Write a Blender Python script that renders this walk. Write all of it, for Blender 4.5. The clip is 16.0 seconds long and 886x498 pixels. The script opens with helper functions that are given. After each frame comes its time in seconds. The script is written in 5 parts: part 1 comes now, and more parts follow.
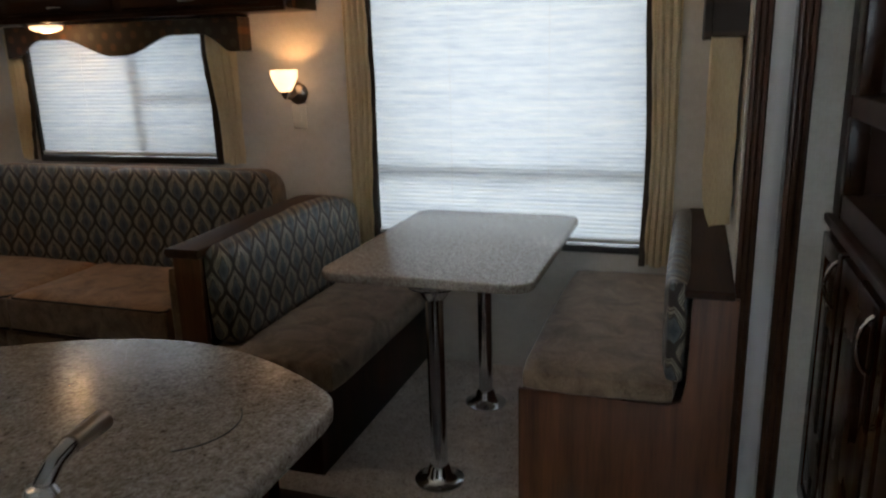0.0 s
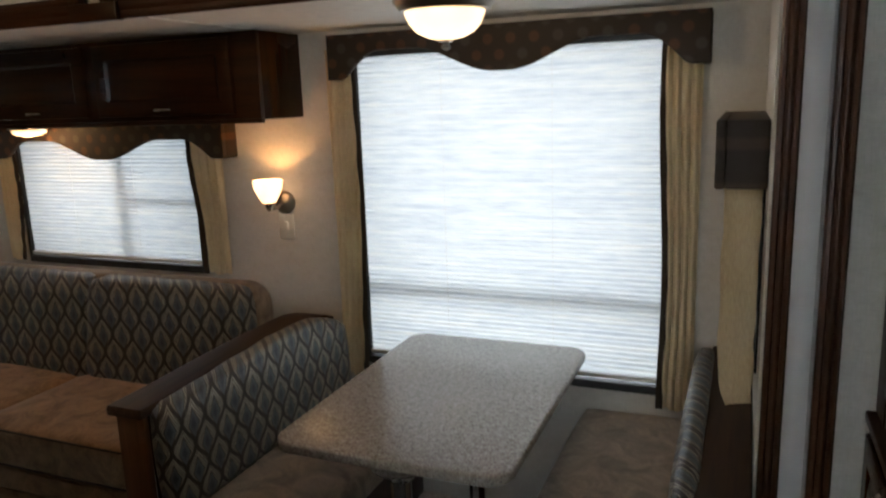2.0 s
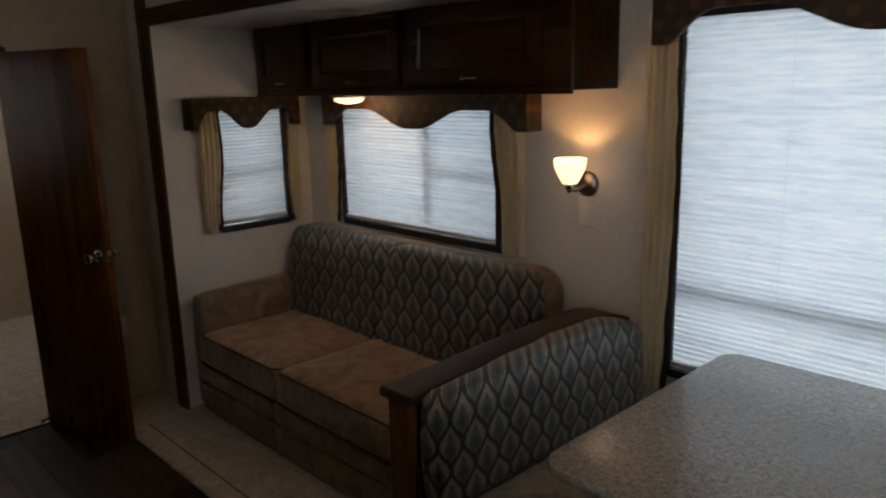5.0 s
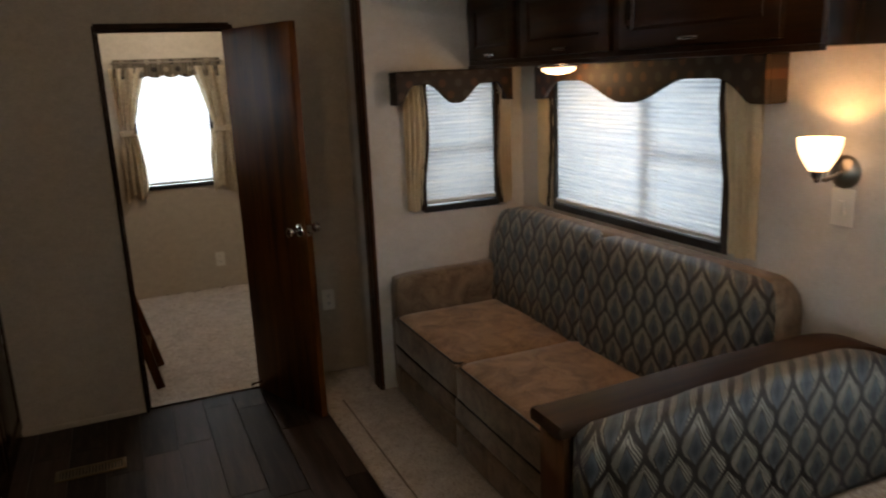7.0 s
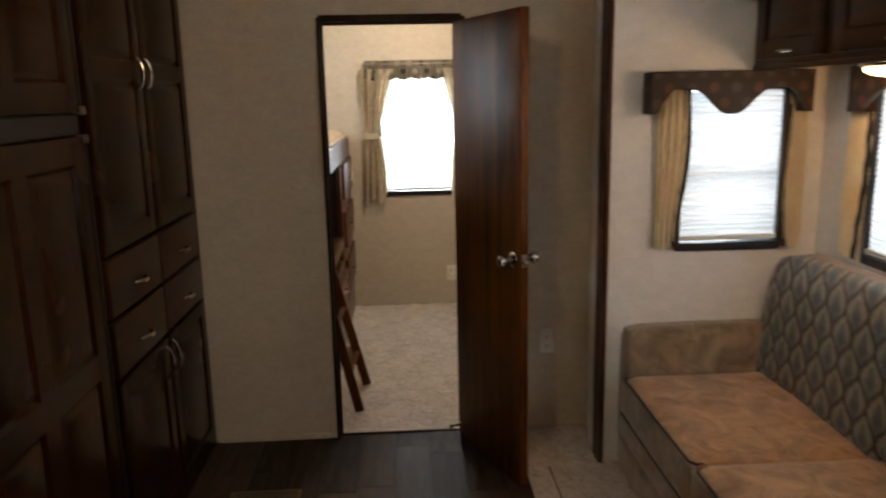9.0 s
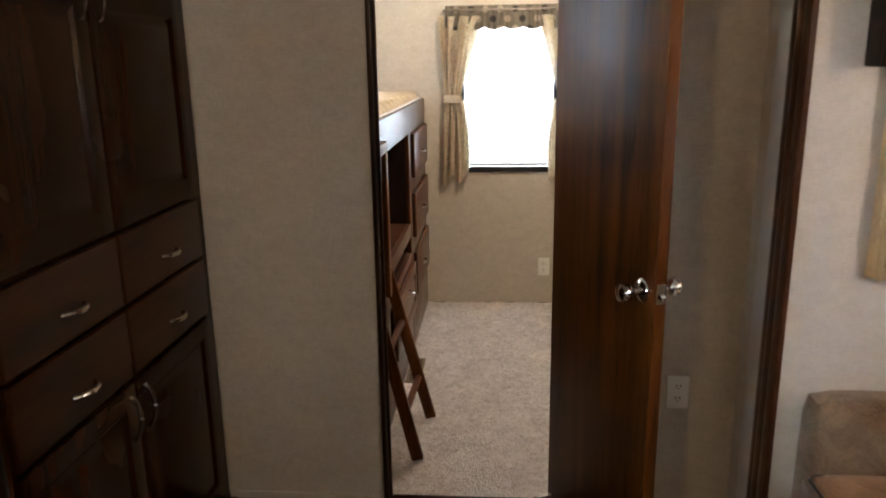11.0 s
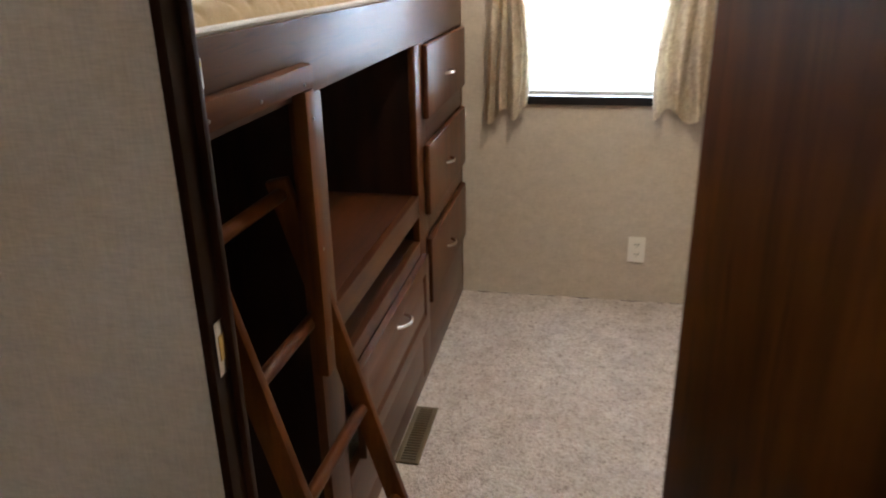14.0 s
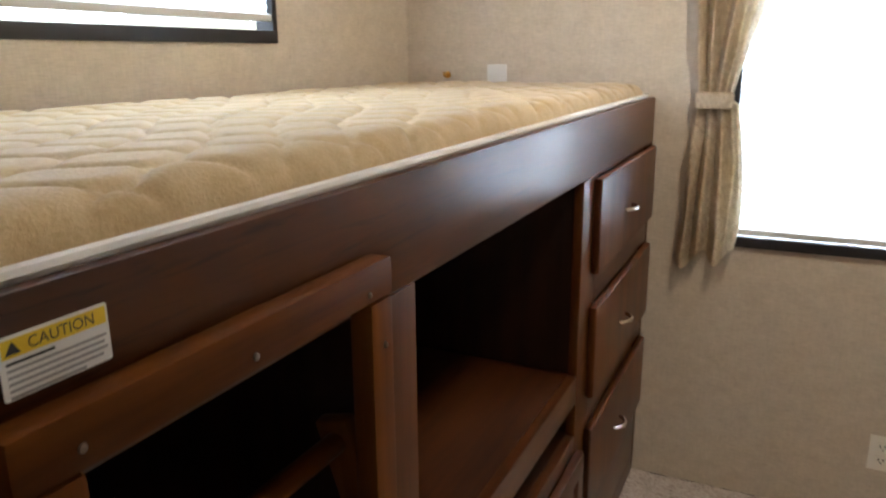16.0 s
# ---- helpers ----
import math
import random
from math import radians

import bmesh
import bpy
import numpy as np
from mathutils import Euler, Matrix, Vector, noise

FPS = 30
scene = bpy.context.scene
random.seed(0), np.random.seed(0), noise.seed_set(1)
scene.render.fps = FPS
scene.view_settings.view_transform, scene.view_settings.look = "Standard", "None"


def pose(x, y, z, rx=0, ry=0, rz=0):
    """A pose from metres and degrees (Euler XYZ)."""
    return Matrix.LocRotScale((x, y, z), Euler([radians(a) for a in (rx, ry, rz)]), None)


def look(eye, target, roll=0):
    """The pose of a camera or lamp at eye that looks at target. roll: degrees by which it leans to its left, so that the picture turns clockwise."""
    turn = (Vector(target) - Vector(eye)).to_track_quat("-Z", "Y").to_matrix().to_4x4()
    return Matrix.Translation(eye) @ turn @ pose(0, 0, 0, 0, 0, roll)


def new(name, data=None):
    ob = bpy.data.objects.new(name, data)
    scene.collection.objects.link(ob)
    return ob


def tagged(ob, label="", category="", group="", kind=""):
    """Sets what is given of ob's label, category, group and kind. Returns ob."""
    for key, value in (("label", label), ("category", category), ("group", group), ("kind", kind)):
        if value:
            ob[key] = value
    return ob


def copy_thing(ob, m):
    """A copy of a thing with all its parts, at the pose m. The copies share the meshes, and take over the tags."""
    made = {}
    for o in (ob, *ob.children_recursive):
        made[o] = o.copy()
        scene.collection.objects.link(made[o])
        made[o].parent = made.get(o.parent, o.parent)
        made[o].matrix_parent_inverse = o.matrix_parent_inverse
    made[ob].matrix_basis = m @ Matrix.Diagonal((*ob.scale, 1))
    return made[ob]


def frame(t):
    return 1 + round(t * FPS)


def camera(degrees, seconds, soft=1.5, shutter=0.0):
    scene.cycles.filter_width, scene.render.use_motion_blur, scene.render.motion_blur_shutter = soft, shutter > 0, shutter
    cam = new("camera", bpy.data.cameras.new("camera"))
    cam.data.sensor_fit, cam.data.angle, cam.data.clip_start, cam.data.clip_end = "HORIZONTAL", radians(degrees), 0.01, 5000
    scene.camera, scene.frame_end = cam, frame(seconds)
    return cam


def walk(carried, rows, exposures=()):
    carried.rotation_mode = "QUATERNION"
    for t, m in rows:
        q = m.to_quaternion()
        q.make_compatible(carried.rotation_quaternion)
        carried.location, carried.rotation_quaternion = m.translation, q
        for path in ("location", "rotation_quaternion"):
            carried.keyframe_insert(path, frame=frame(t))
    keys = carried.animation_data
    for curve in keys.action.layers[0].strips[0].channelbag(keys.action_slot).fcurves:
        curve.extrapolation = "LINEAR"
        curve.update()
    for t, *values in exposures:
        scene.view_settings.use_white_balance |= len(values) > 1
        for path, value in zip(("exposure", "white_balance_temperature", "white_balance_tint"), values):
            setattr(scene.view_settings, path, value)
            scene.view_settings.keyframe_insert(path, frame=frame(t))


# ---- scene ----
cam = camera(62.0, 16.0, 2.0, 0.5)
PATH = [
    (0, (-0.279, -0.128, 1.422), (-0.902, 1.705, 0.919), -1.6),
    (0.5, (-0.299, 0.007, 1.506), (-0.904, 1.8, 0.859), -3.8),
    (1, (-0.289, 0.082, 1.566), (-0.87, 1.887, 0.929), -3.0),
    (1.5, (-0.262, 0.187, 1.626), (-0.91, 2.011, 1.125), -2.5),
    (2, (-0.191, 0.322, 1.702), (-0.942, 2.131, 1.298), -2.0),
    (2.5, (-0.184, 0.314, 1.701), (-0.993, 2.125, 1.448), -0.5),
    (3, (-0.189, 0.32, 1.701), (-1.149, 2.063, 1.495), -0.8),
    (3.5, (-0.205, 0.343, 1.7), (-1.31, 1.994, 1.471), -1.4),
    (4, (-0.259, 0.423, 1.698), (-1.5, 1.965, 1.416), -1.2),
    (4.2, (-0.288, 0.46, 1.700), (-1.561, 1.966, 1.370), -1.3),
    (6.3, (-0.452, 0.9, 1.619), (-2.115, 1.914, 1.165), -1.5),
    (6.5, (-0.469, 0.943, 1.617), (-2.174, 1.891, 1.174), -1.5),
    (7, (-0.523, 1.037, 1.61), (-2.31, 1.808, 1.149), -2.5),
    (7.5, (-0.667, 1.15, 1.608), (-2.524, 1.764, 1.19), -1.6),
    (8, (-0.816, 1.211, 1.587), (-2.713, 1.655, 1.136), -2.2),
    (8.5, (-0.954, 1.287, 1.571), (-2.88, 1.581, 1.116), -1.7),
    (9, (-1.104, 1.349, 1.562), (-3.059, 1.446, 1.153), -1.2),
    (9.5, (-1.291, 1.38, 1.564), (-3.243, 1.275, 1.138), -1.9),
    (9.7, (-1.386, 1.382, 1.559), (-3.334, 1.262, 1.123), -1.8),
    (11.8, (-2.478, 1.43, 1.456), (-4.38, 1.199, 0.882), -1.0),
    (12, (-2.583, 1.457, 1.447), (-4.475, 1.185, 0.86), -1.5),
    (12.5, (-2.818, 1.43, 1.455), (-4.719, 1.21, 0.876), -2.4),
    (13, (-3.104, 1.474, 1.412), (-5.0, 1.245, 0.818), -3.5),
    (13.5, (-3.331, 1.479, 1.396), (-5.194, 1.175, 0.733), -2.3),
    (14, (-3.577, 1.458, 1.374), (-5.404, 1.087, 0.649), -1.1),
    (14.5, (-3.771, 1.428, 1.373), (-5.546, 0.945, 0.59), -1.1),
    (15, (-3.938, 1.391, 1.378), (-5.728, 0.831, 0.684), -0.8),
    (15.3, (-4.032, 1.37, 1.387), (-5.816, 0.709, 0.773), -1.3),
    (15.5, (-4.09, 1.368, 1.398), (-5.864, 0.644, 0.825), -1.2),
    (16, (-4.178, 1.35, 1.418), (-5.922, 0.515, 0.908), -0.5),
]
EXPOSURES = [(0, -0.48, 6450, 10), (0.5, -0.40, 6550, 10), (1.5, -0.12, 6700, 10), (2.5, -0.42, 6450, 10), (3.5, -0.66, 6250, 10), (4.2, -0.80, 6250, 10), (6.3, -0.32, 6350, 10), (7, -0.04, 6450, 10), (8, 0.46, 6600, 10), (8.6, 0.80, 6650, 10), (9.5, 1.15, 6450, 10), (12, 1.46, 5950, 10), (13.5, 1.50, 5800, 10), (14.5, 1.48, 5700, 10), (15.3, 1.30, 5850, 10), (16, 1.16, 5850, 10)]
walk(cam, [(t, look(eye, target, roll)) for t, eye, target, roll in PATH], EXPOSURES)

# ---- world and large lights ----
world = bpy.data.worlds.new("sky")
scene.world = world
world.use_nodes = True
wn = world.node_tree.nodes
sky = wn.new("ShaderNodeTexSky")
sky.sky_type = 'NISHITA'
sky.sun_disc = False
sky.sun_elevation, sky.sun_rotation = radians(48), radians(200)
world.node_tree.links.new(sky.outputs[0], wn["Background"].inputs[0])
wn["Background"].inputs[1].default_value = 0.10


def window_light(name, at, target, w, h, watts, colour=(0.86, 0.94, 1.0)):
    """Daylight that falls on a window from outside."""
    d = bpy.data.lights.new(name, 'AREA')
    d.shape, d.size, d.size_y, d.energy, d.color = 'RECTANGLE', w, h, watts, colour
    d.spread = radians(150)
    ob = new(name, d)
    ob.matrix_world = look(at, target)
    return ob


def bulb(name, at, watts, colour=(1.0, 0.62, 0.30), r=0.03):
    d = bpy.data.lights.new(name, 'POINT')
    d.energy, d.color, d.shadow_soft_size = watts, colour, r
    ob = new(name, d)
    ob.location = at
    return ob


DAY = 1.0
ZC_LAMP = 2.24
window_light("daylight_dinette", (-1.05, 3.40, 1.30), (-1.05, 3.0, 1.24), 1.30, 1.35, 21.5 * DAY)
window_light("daylight_sofa", (-3.07, 3.40, 1.28), (-3.07, 3.0, 1.26), 1.15, 0.62, 9.0 * DAY)
window_light("daylight_slide_end", (-4.24, 2.64, 1.28), (-3.95, 2.64, 1.26), 0.36, 0.60, 2.0 * DAY)
window_light("daylight_slide_end_east", (0.16, 2.62, 1.28), (-0.14, 2.62, 1.26), 0.36, 0.60, 1.8 * DAY)
window_light("daylight_bunk", (-7.0, 1.45, 1.305), (-6.55, 1.45, 1.285), 0.60, 0.86, 15 * DAY)
window_light("daylight_bunk_side", (-5.25, -0.35, 1.82), (-5.25, 0.08, 1.77), 1.0, 0.62, 19 * DAY)
bulb("bulb_ceiling", (-0.97, 2.27, 1.90), 4.4, (1.0, 0.78, 0.52), 0.05)
bulb("bulb_sconce", (-2.03, 2.885, 1.345), 3.2, (1.0, 0.50, 0.18), 0.010)
bulb("bulb_cabinet", (-3.25, 2.78, 1.575), 3.2, (1.0, 0.58, 0.25), 0.02)
window_light("daylight_kitchen", (-0.15, -2.0, 1.35), (-0.15, -1.6, 1.3), 0.9, 0.6, 125 * DAY)
bulb("bulb_living", (-2.3, 1.15, ZC_LAMP - 0.07), 6.5, (1.0, 0.70, 0.42), 0.06)
bulb("bulb_bunk", (-5.75, 1.5, ZC_LAMP - 0.07), 15.0, (1.0, 0.80, 0.58), 0.06)


# ---- materials ----
def mat(name, colour, rough=0.5, metal=0.0, spec=0.5):
    m = bpy.data.materials.new(name)
    m.use_nodes = True
    b = m.node_tree.nodes["Principled BSDF"]
    b.inputs["Base Color"].default_value = (*colour, 1)
    b.inputs["Roughness"].default_value = rough
    b.inputs["Metallic"].default_value = metal
    b.inputs["Specular IOR Level"].default_value = spec
    return m


class Nodes:
    """Short hands for building one material's nodes."""

    def __init__(self, m):
        self.m, self.t = m, m.node_tree
        self.bsdf = self.t.nodes["Principled BSDF"]

    def n(self, kind, **inputs):
        node = self.t.nodes.new(kind)
        for k, v in inputs.items():
            key = k.replace("_", " ")
            if hasattr(v, "is_output"):
                self.t.links.new(v, node.inputs[key])
            else:
                node.inputs[key].default_value = v
        return node

    def coords(self, scale=(1, 1, 1), turn=(0, 0, 0)):
        c = self.t.nodes.new("ShaderNodeTexCoord")
        mp = self.t.nodes.new("ShaderNodeMapping")
        self.t.links.new(c.outputs["Object"], mp.inputs[0])
        mp.inputs["Scale"].default_value = scale
        mp.inputs["Rotation"].default_value = turn
        return mp.outputs[0]

    def noise(self, vec, scale, detail=4.0, rough=0.55, distort=0.0):
        return self.n("ShaderNodeTexNoise", Vector=vec, Scale=scale, Detail=detail, Roughness=rough, Distortion=distort).outputs["Fac"]

    def ramp(self, fac, stops):
        r = self.t.nodes.new("ShaderNodeValToRGB")
        self.t.links.new(fac, r.inputs[0])
        e = r.color_ramp.elements
        while len(e) < len(stops):
            e.new(0.5)
        for el, (p, c) in zip(e, stops):
            el.position = p
            el.color = (*c, 1) if len(c) == 3 else c
        return r.outputs[0]

    def math(self, op, a, b=0.0):
        node = self.t.nodes.new("ShaderNodeMath")
        node.operation = op
        for i, v in enumerate((a, b)):
            if hasattr(v, "is_output"):
                self.t.links.new(v, node.inputs[i])
            else:
                node.inputs[i].default_value = v
        return node.outputs[0]

    def mix(self, fac, a, b, blend='MIX'):
        node = self.t.nodes.new("ShaderNodeMix")
        node.data_type, node.blend_type = 'RGBA', blend
        for i, v in ((0, fac), (6, a), (7, b)):
            if hasattr(v, "is_output"):
                self.t.links.new(v, node.inputs[i])
            else:
                node.inputs[i].default_value = (*v, 1) if isinstance(v, tuple) else v
        return node.outputs[2]

    def set(self, key, v):
        self.t.links.new(v, self.bsdf.inputs[key])

    def bump(self, height, strength=0.3, distance=0.002):
        b = self.n("ShaderNodeBump", Height=height, Strength=strength, Distance=distance)
        self.set("Normal", b.outputs[0])


def wood(name, dark, light, grain=(2.0, 2.0, 40.0), rough=0.35, spec=0.5, per_piece=0.0, flecks=0.0):
    """Stained wood; grain: how fast the streaks change along x, y, z (small along the grain)."""
    m = mat(name, light, rough, 0, spec)
    k = Nodes(m)
    v = k.coords(grain)
    a = k.noise(v, 1.0, 4, 0.55, 0.12)
    fine = k.noise(v, 5.0, 2, 0.5)
    knots = k.noise(k.coords((2.5, 2.5, 2.5)), 1.0, 3, 0.5, 0.4)
    f = k.math('ADD', k.math('MULTIPLY', a, 0.62), k.math('MULTIPLY', fine, 0.2))
    f = k.math('ADD', f, k.math('MULTIPLY', knots, 0.25))
    if flecks:
        pores = k.noise(k.coords((grain[0] * 5, grain[1] * 5, grain[2] * 5)), 1.0, 3, 0.6, 0.3)
        f = k.math('SUBTRACT', f, k.math('MULTIPLY', k.math('MAXIMUM', k.math('SUBTRACT', pores, 0.54), 0.0), flecks))
    if per_piece:
        info = k.t.nodes.new("ShaderNodeObjectInfo")
        f = k.math('ADD', f, k.math('MULTIPLY', k.math('SUBTRACT', info.outputs["Random"], 0.5), per_piece))
    k.set("Base Color", k.ramp(f, [(0.36, dark), (0.70, light)]))
    k.set("Roughness", k.ramp(knots, [(0.3, (rough - 0.03,) * 3), (0.7, (rough + 0.05,) * 3)]))
    return m


def speckled(name, colours, scale, rough, bump=0.0, spec=0.5, distance=0.002, patch=2.2, patch_share=0.35):
    m = mat(name, colours[0], rough, 0, spec)
    k = Nodes(m)
    v = k.coords()
    a = k.noise(v, scale, 3, 0.7)
    b = k.noise(v, scale * 0.35, 4, 0.6)
    big = k.noise(v, patch, 4, 0.6, 0.6)
    n = len(colours)
    c = k.ramp(k.math('ADD', k.math('MULTIPLY', a, 0.65), k.math('MULTIPLY', b, 0.35)), [(0.34 + 0.32 * i / (n - 1), col) for i, col in enumerate(colours)])
    c = k.mix(patch_share, c, k.ramp(big, [(0.3, (0.64, 0.62, 0.60)), (0.66, (1.0, 1.0, 1.0))]), 'MULTIPLY')
    k.set("Base Color", c)
    if bump:
        k.bump(a, bump, distance)
    return m


def wallpaper(name, base, streak):
    m = mat(name, base, 0.75, 0, 0.2)
    k = Nodes(m)
    fine = k.noise(k.coords((260, 260, 30)), 1.0, 3, 0.6)
    cross = k.noise(k.coords((40, 40, 320)), 1.0, 3, 0.6)
    blot = k.noise(k.coords((14, 14, 26)), 1.0, 4, 0.65)
    f = k.math('ADD', k.math('MULTIPLY', fine, 0.35), k.math('MULTIPLY', cross, 0.45))
    f = k.math('ADD', f, k.math('MULTIPLY', blot, 0.35))
    k.set("Base Color", k.ramp(f, [(0.36, streak), (0.74, base)]))
    k.bump(cross, 0.06, 0.001)
    return m


def leaf_fabric(name, axis, wide=0.100, tall=0.152):
    """Woven upholstery of interlocking pointed leaves; axis 0 or 1: the level axis along the cushion."""
    m = mat(name, (0.1, 0.08, 0.06), 0.46, 0, 0.45)
    k = Nodes(m)
    s = k.n("ShaderNodeSeparateXYZ", Vector=k.coords()).outputs
    warp = k.math('MULTIPLY', k.math('SUBTRACT', k.noise(k.coords((9, 9, 9)), 1.0, 2), 0.5), 0.10)
    u = k.math('ADD', k.math('DIVIDE', k.math('ADD', s[0], s[1]), wide), warp)
    v = k.math('ADD', k.math('DIVIDE', s[2], tall), warp)
    cx = k.math('ABSOLUTE', k.math('SUBTRACT', k.math('FRACT', u), 0.5))
    ang = k.math('MULTIPLY', k.math('FRACT', v), 2 * math.pi)
    edge = k.math('MULTIPLY', k.math('ADD', k.math('COSINE', ang), 1.0), 0.25)
    gap = k.math('SUBTRACT', edge, cx)
    d = k.math('ABSOLUTE', gap)
    up = k.math('FRACT', k.math('ADD', v, k.math('MULTIPLY', k.math('GREATER_THAN', gap, 0.0), 0.5)))
    side = k.math('GREATER_THAN', gap, 0.0)
    lx = k.math('ABSOLUTE', k.math('SUBTRACT', cx, k.math('MULTIPLY', k.math('SUBTRACT', 1.0, side), 0.5)))
    rib = k.math('SINE', k.math('ADD', k.math('MULTIPLY', up, 75.0), k.math('MULTIPLY', lx, 70.0)))
    cream = k.ramp(k.math('ADD', k.math('MULTIPLY', rib, 0.25), 0.25), [(0.0, (0.070, 0.057, 0.040)), (0.5, (0.470, 0.420, 0.325))])
    drop = k.math('ADD', k.math('DIVIDE', lx, 0.30), k.math('DIVIDE', k.math('ABSOLUTE', k.math('SUBTRACT', up, 0.40)), 0.36))
    heart = k.ramp(drop, [(0.20, (0.052, 0.064, 0.074)), (0.72, (0.130, 0.148, 0.152)), (0.82, (0.045, 0.034, 0.024))])
    c = k.mix(k.ramp(drop, [(0.86, (1, 1, 1)), (0.92, (0, 0, 0))]), cream, heart)
    c = k.mix(k.ramp(d, [(0.070, (0, 0, 0)), (0.105, (1, 1, 1))]), (0.036, 0.022, 0.013), c)
    weave = k.noise(k.coords((500, 500, 300)), 1.0, 2, 0.6)
    big = k.noise(k.coords((16, 16, 10)), 1.0, 3, 0.6)
    c = k.mix(0.6, c, k.ramp(weave, [(0.36, (0.30, 0.30, 0.30)), (0.62, (1.0, 1.0, 1.0))]), 'MULTIPLY')
    c = k.mix(0.5, c, k.ramp(big, [(0.3, (0.5, 0.5, 0.5)), (0.65, (1.0, 1.0, 1.0))]), 'MULTIPLY')
    k.set("Base Color", c)
    k.bump(k.math('ADD', weave, k.math('MULTIPLY', d, 2.0)), 0.35, 0.002)
    k.bsdf.inputs["Sheen Weight"].default_value = 0.05
    return m


def dotted_fabric(name, axis, base=(0.030, 0.018, 0.011), dot=(0.085, 0.036, 0.015), dot2=(0.055, 0.042, 0.030)):
    m = mat(name, base, 0.65, 0, 0.3)
    k = Nodes(m)
    s = k.n("ShaderNodeSeparateXYZ", Vector=k.coords()).outputs
    row = k.math('DIVIDE', s[2], 0.055)
    u = k.math('ADD', k.math('DIVIDE', s[axis], 0.085), k.math('MULTIPLY', k.math('FLOOR', row), 0.5))
    du = k.math('MULTIPLY', k.math('SUBTRACT', k.math('FRACT', u), 0.5), 0.085)
    dv = k.math('MULTIPLY', k.math('SUBTRACT', k.math('FRACT', row), 0.5), 0.055)
    r = k.math('SQRT', k.math('ADD', k.math('MULTIPLY', du, du), k.math('MULTIPLY', dv, dv)))
    inside = k.ramp(r, [(0.017, (1, 1, 1)), (0.021, (0, 0, 0))])
    pick = k.ramp(k.noise(k.n("ShaderNodeCombineXYZ", X=k.math('FLOOR', u), Y=k.math('FLOOR', row)).outputs[0], 3.7, 1), [(0.48, dot), (0.52, dot2)])
    weave = k.noise(k.coords((420, 420, 420)), 1.0, 2)
    c = k.mix(inside, base, pick)
    k.set("Base Color", k.mix(0.5, c, k.ramp(weave, [(0.3, (0.5, 0.5, 0.5)), (0.7, (1.0, 1.0, 1.0))]), 'MULTIPLY'))
    k.bump(weave, 0.25, 0.001)
    return m


def suede(name, a, b):
    m = mat(name, b, 0.85, 0, 0.2)
    k = Nodes(m)
    big = k.noise(k.coords((9, 9, 9)), 1.0, 5, 0.72, 0.8)
    fine = k.noise(k.coords((240, 240, 240)), 1.0, 3, 0.6)
    f = k.math('ADD', k.math('MULTIPLY', big, 0.7), k.math('MULTIPLY', fine, 0.3))
    k.set("Base Color", k.ramp(f, [(0.38, a), (0.62, b)]))
    k.bump(k.math('ADD', fine, k.math('MULTIPLY', big, 2.0)), 0.4, 0.002)
    k.bsdf.inputs["Sheen Weight"].default_value = 0.3
    return m


def blind_cloth(name, through_share=0.55):
    m = mat(name, (0.80, 0.83, 0.84), 0.8, 0, 0.1)
    k = Nodes(m)
    slub = k.noise(k.coords((2.2, 2.2, 62)), 1.0, 5, 0.65, 0.3)
    cloud = k.noise(k.coords((9, 9, 60)), 1.0, 4, 0.6)
    f = k.math('ADD', k.math('MULTIPLY', slub, 0.6), k.math('MULTIPLY', cloud, 0.4))
    c = k.ramp(f, [(0.36, (0.66, 0.70, 0.74)), (0.50, (0.79, 0.82, 0.83)), (0.64, (0.90, 0.90, 0.87))])
    tr = k.n("ShaderNodeBsdfTranslucent", Color=c)
    df = k.n("ShaderNodeBsdfDiffuse", Color=c)
    mx = k.t.nodes.new("ShaderNodeMixShader")
    mx.inputs[0].default_value = through_share
    k.t.links.new(df.outputs[0], mx.inputs[1])
    k.t.links.new(tr.outputs[0], mx.inputs[2])
    k.t.links.new(mx.outputs[0], k.t.nodes["Material Output"].inputs[0])
    return m


def cloth(name, a, b, sheer=0.25):
    m = mat(name, b, 0.75, 0, 0.2)
    k = Nodes(m)
    f = k.noise(k.coords((300, 300, 60)), 1.0, 3, 0.6)
    g = k.noise(k.coords((10, 10, 3)), 1.0, 3, 0.5)
    c = k.ramp(k.math('ADD', k.math('MULTIPLY', f, 0.5), k.math('MULTIPLY', g, 0.5)), [(0.36, a), (0.62, b)])
    k.set("Base Color", c)
    k.bump(f, 0.2, 0.001)
    if sheer:
        tr = k.n("ShaderNodeBsdfTranslucent", Color=c)
        mx = k.t.nodes.new("ShaderNodeMixShader")
        mx.inputs[0].default_value = sheer
        k.t.links.new(k.bsdf.outputs[0], mx.inputs[1])
        k.t.links.new(tr.outputs[0], mx.inputs[2])
        k.t.links.new(mx.outputs[0], k.t.nodes["Material Output"].inputs[0])
    return m


def glowing(name, colour, strength, edge=(1.0, 0.75, 0.45)):
    """Frosted glass of a lit lamp."""
    m = mat(name, (0.9, 0.85, 0.75), 0.4)
    k = Nodes(m)
    f = k.noise(k.coords((18, 18, 18)), 1.0, 3, 0.6)
    k.set("Emission Color", k.mix(f, colour, edge))
    k.bsdf.inputs["Emission Strength"].default_value = strength
    return m


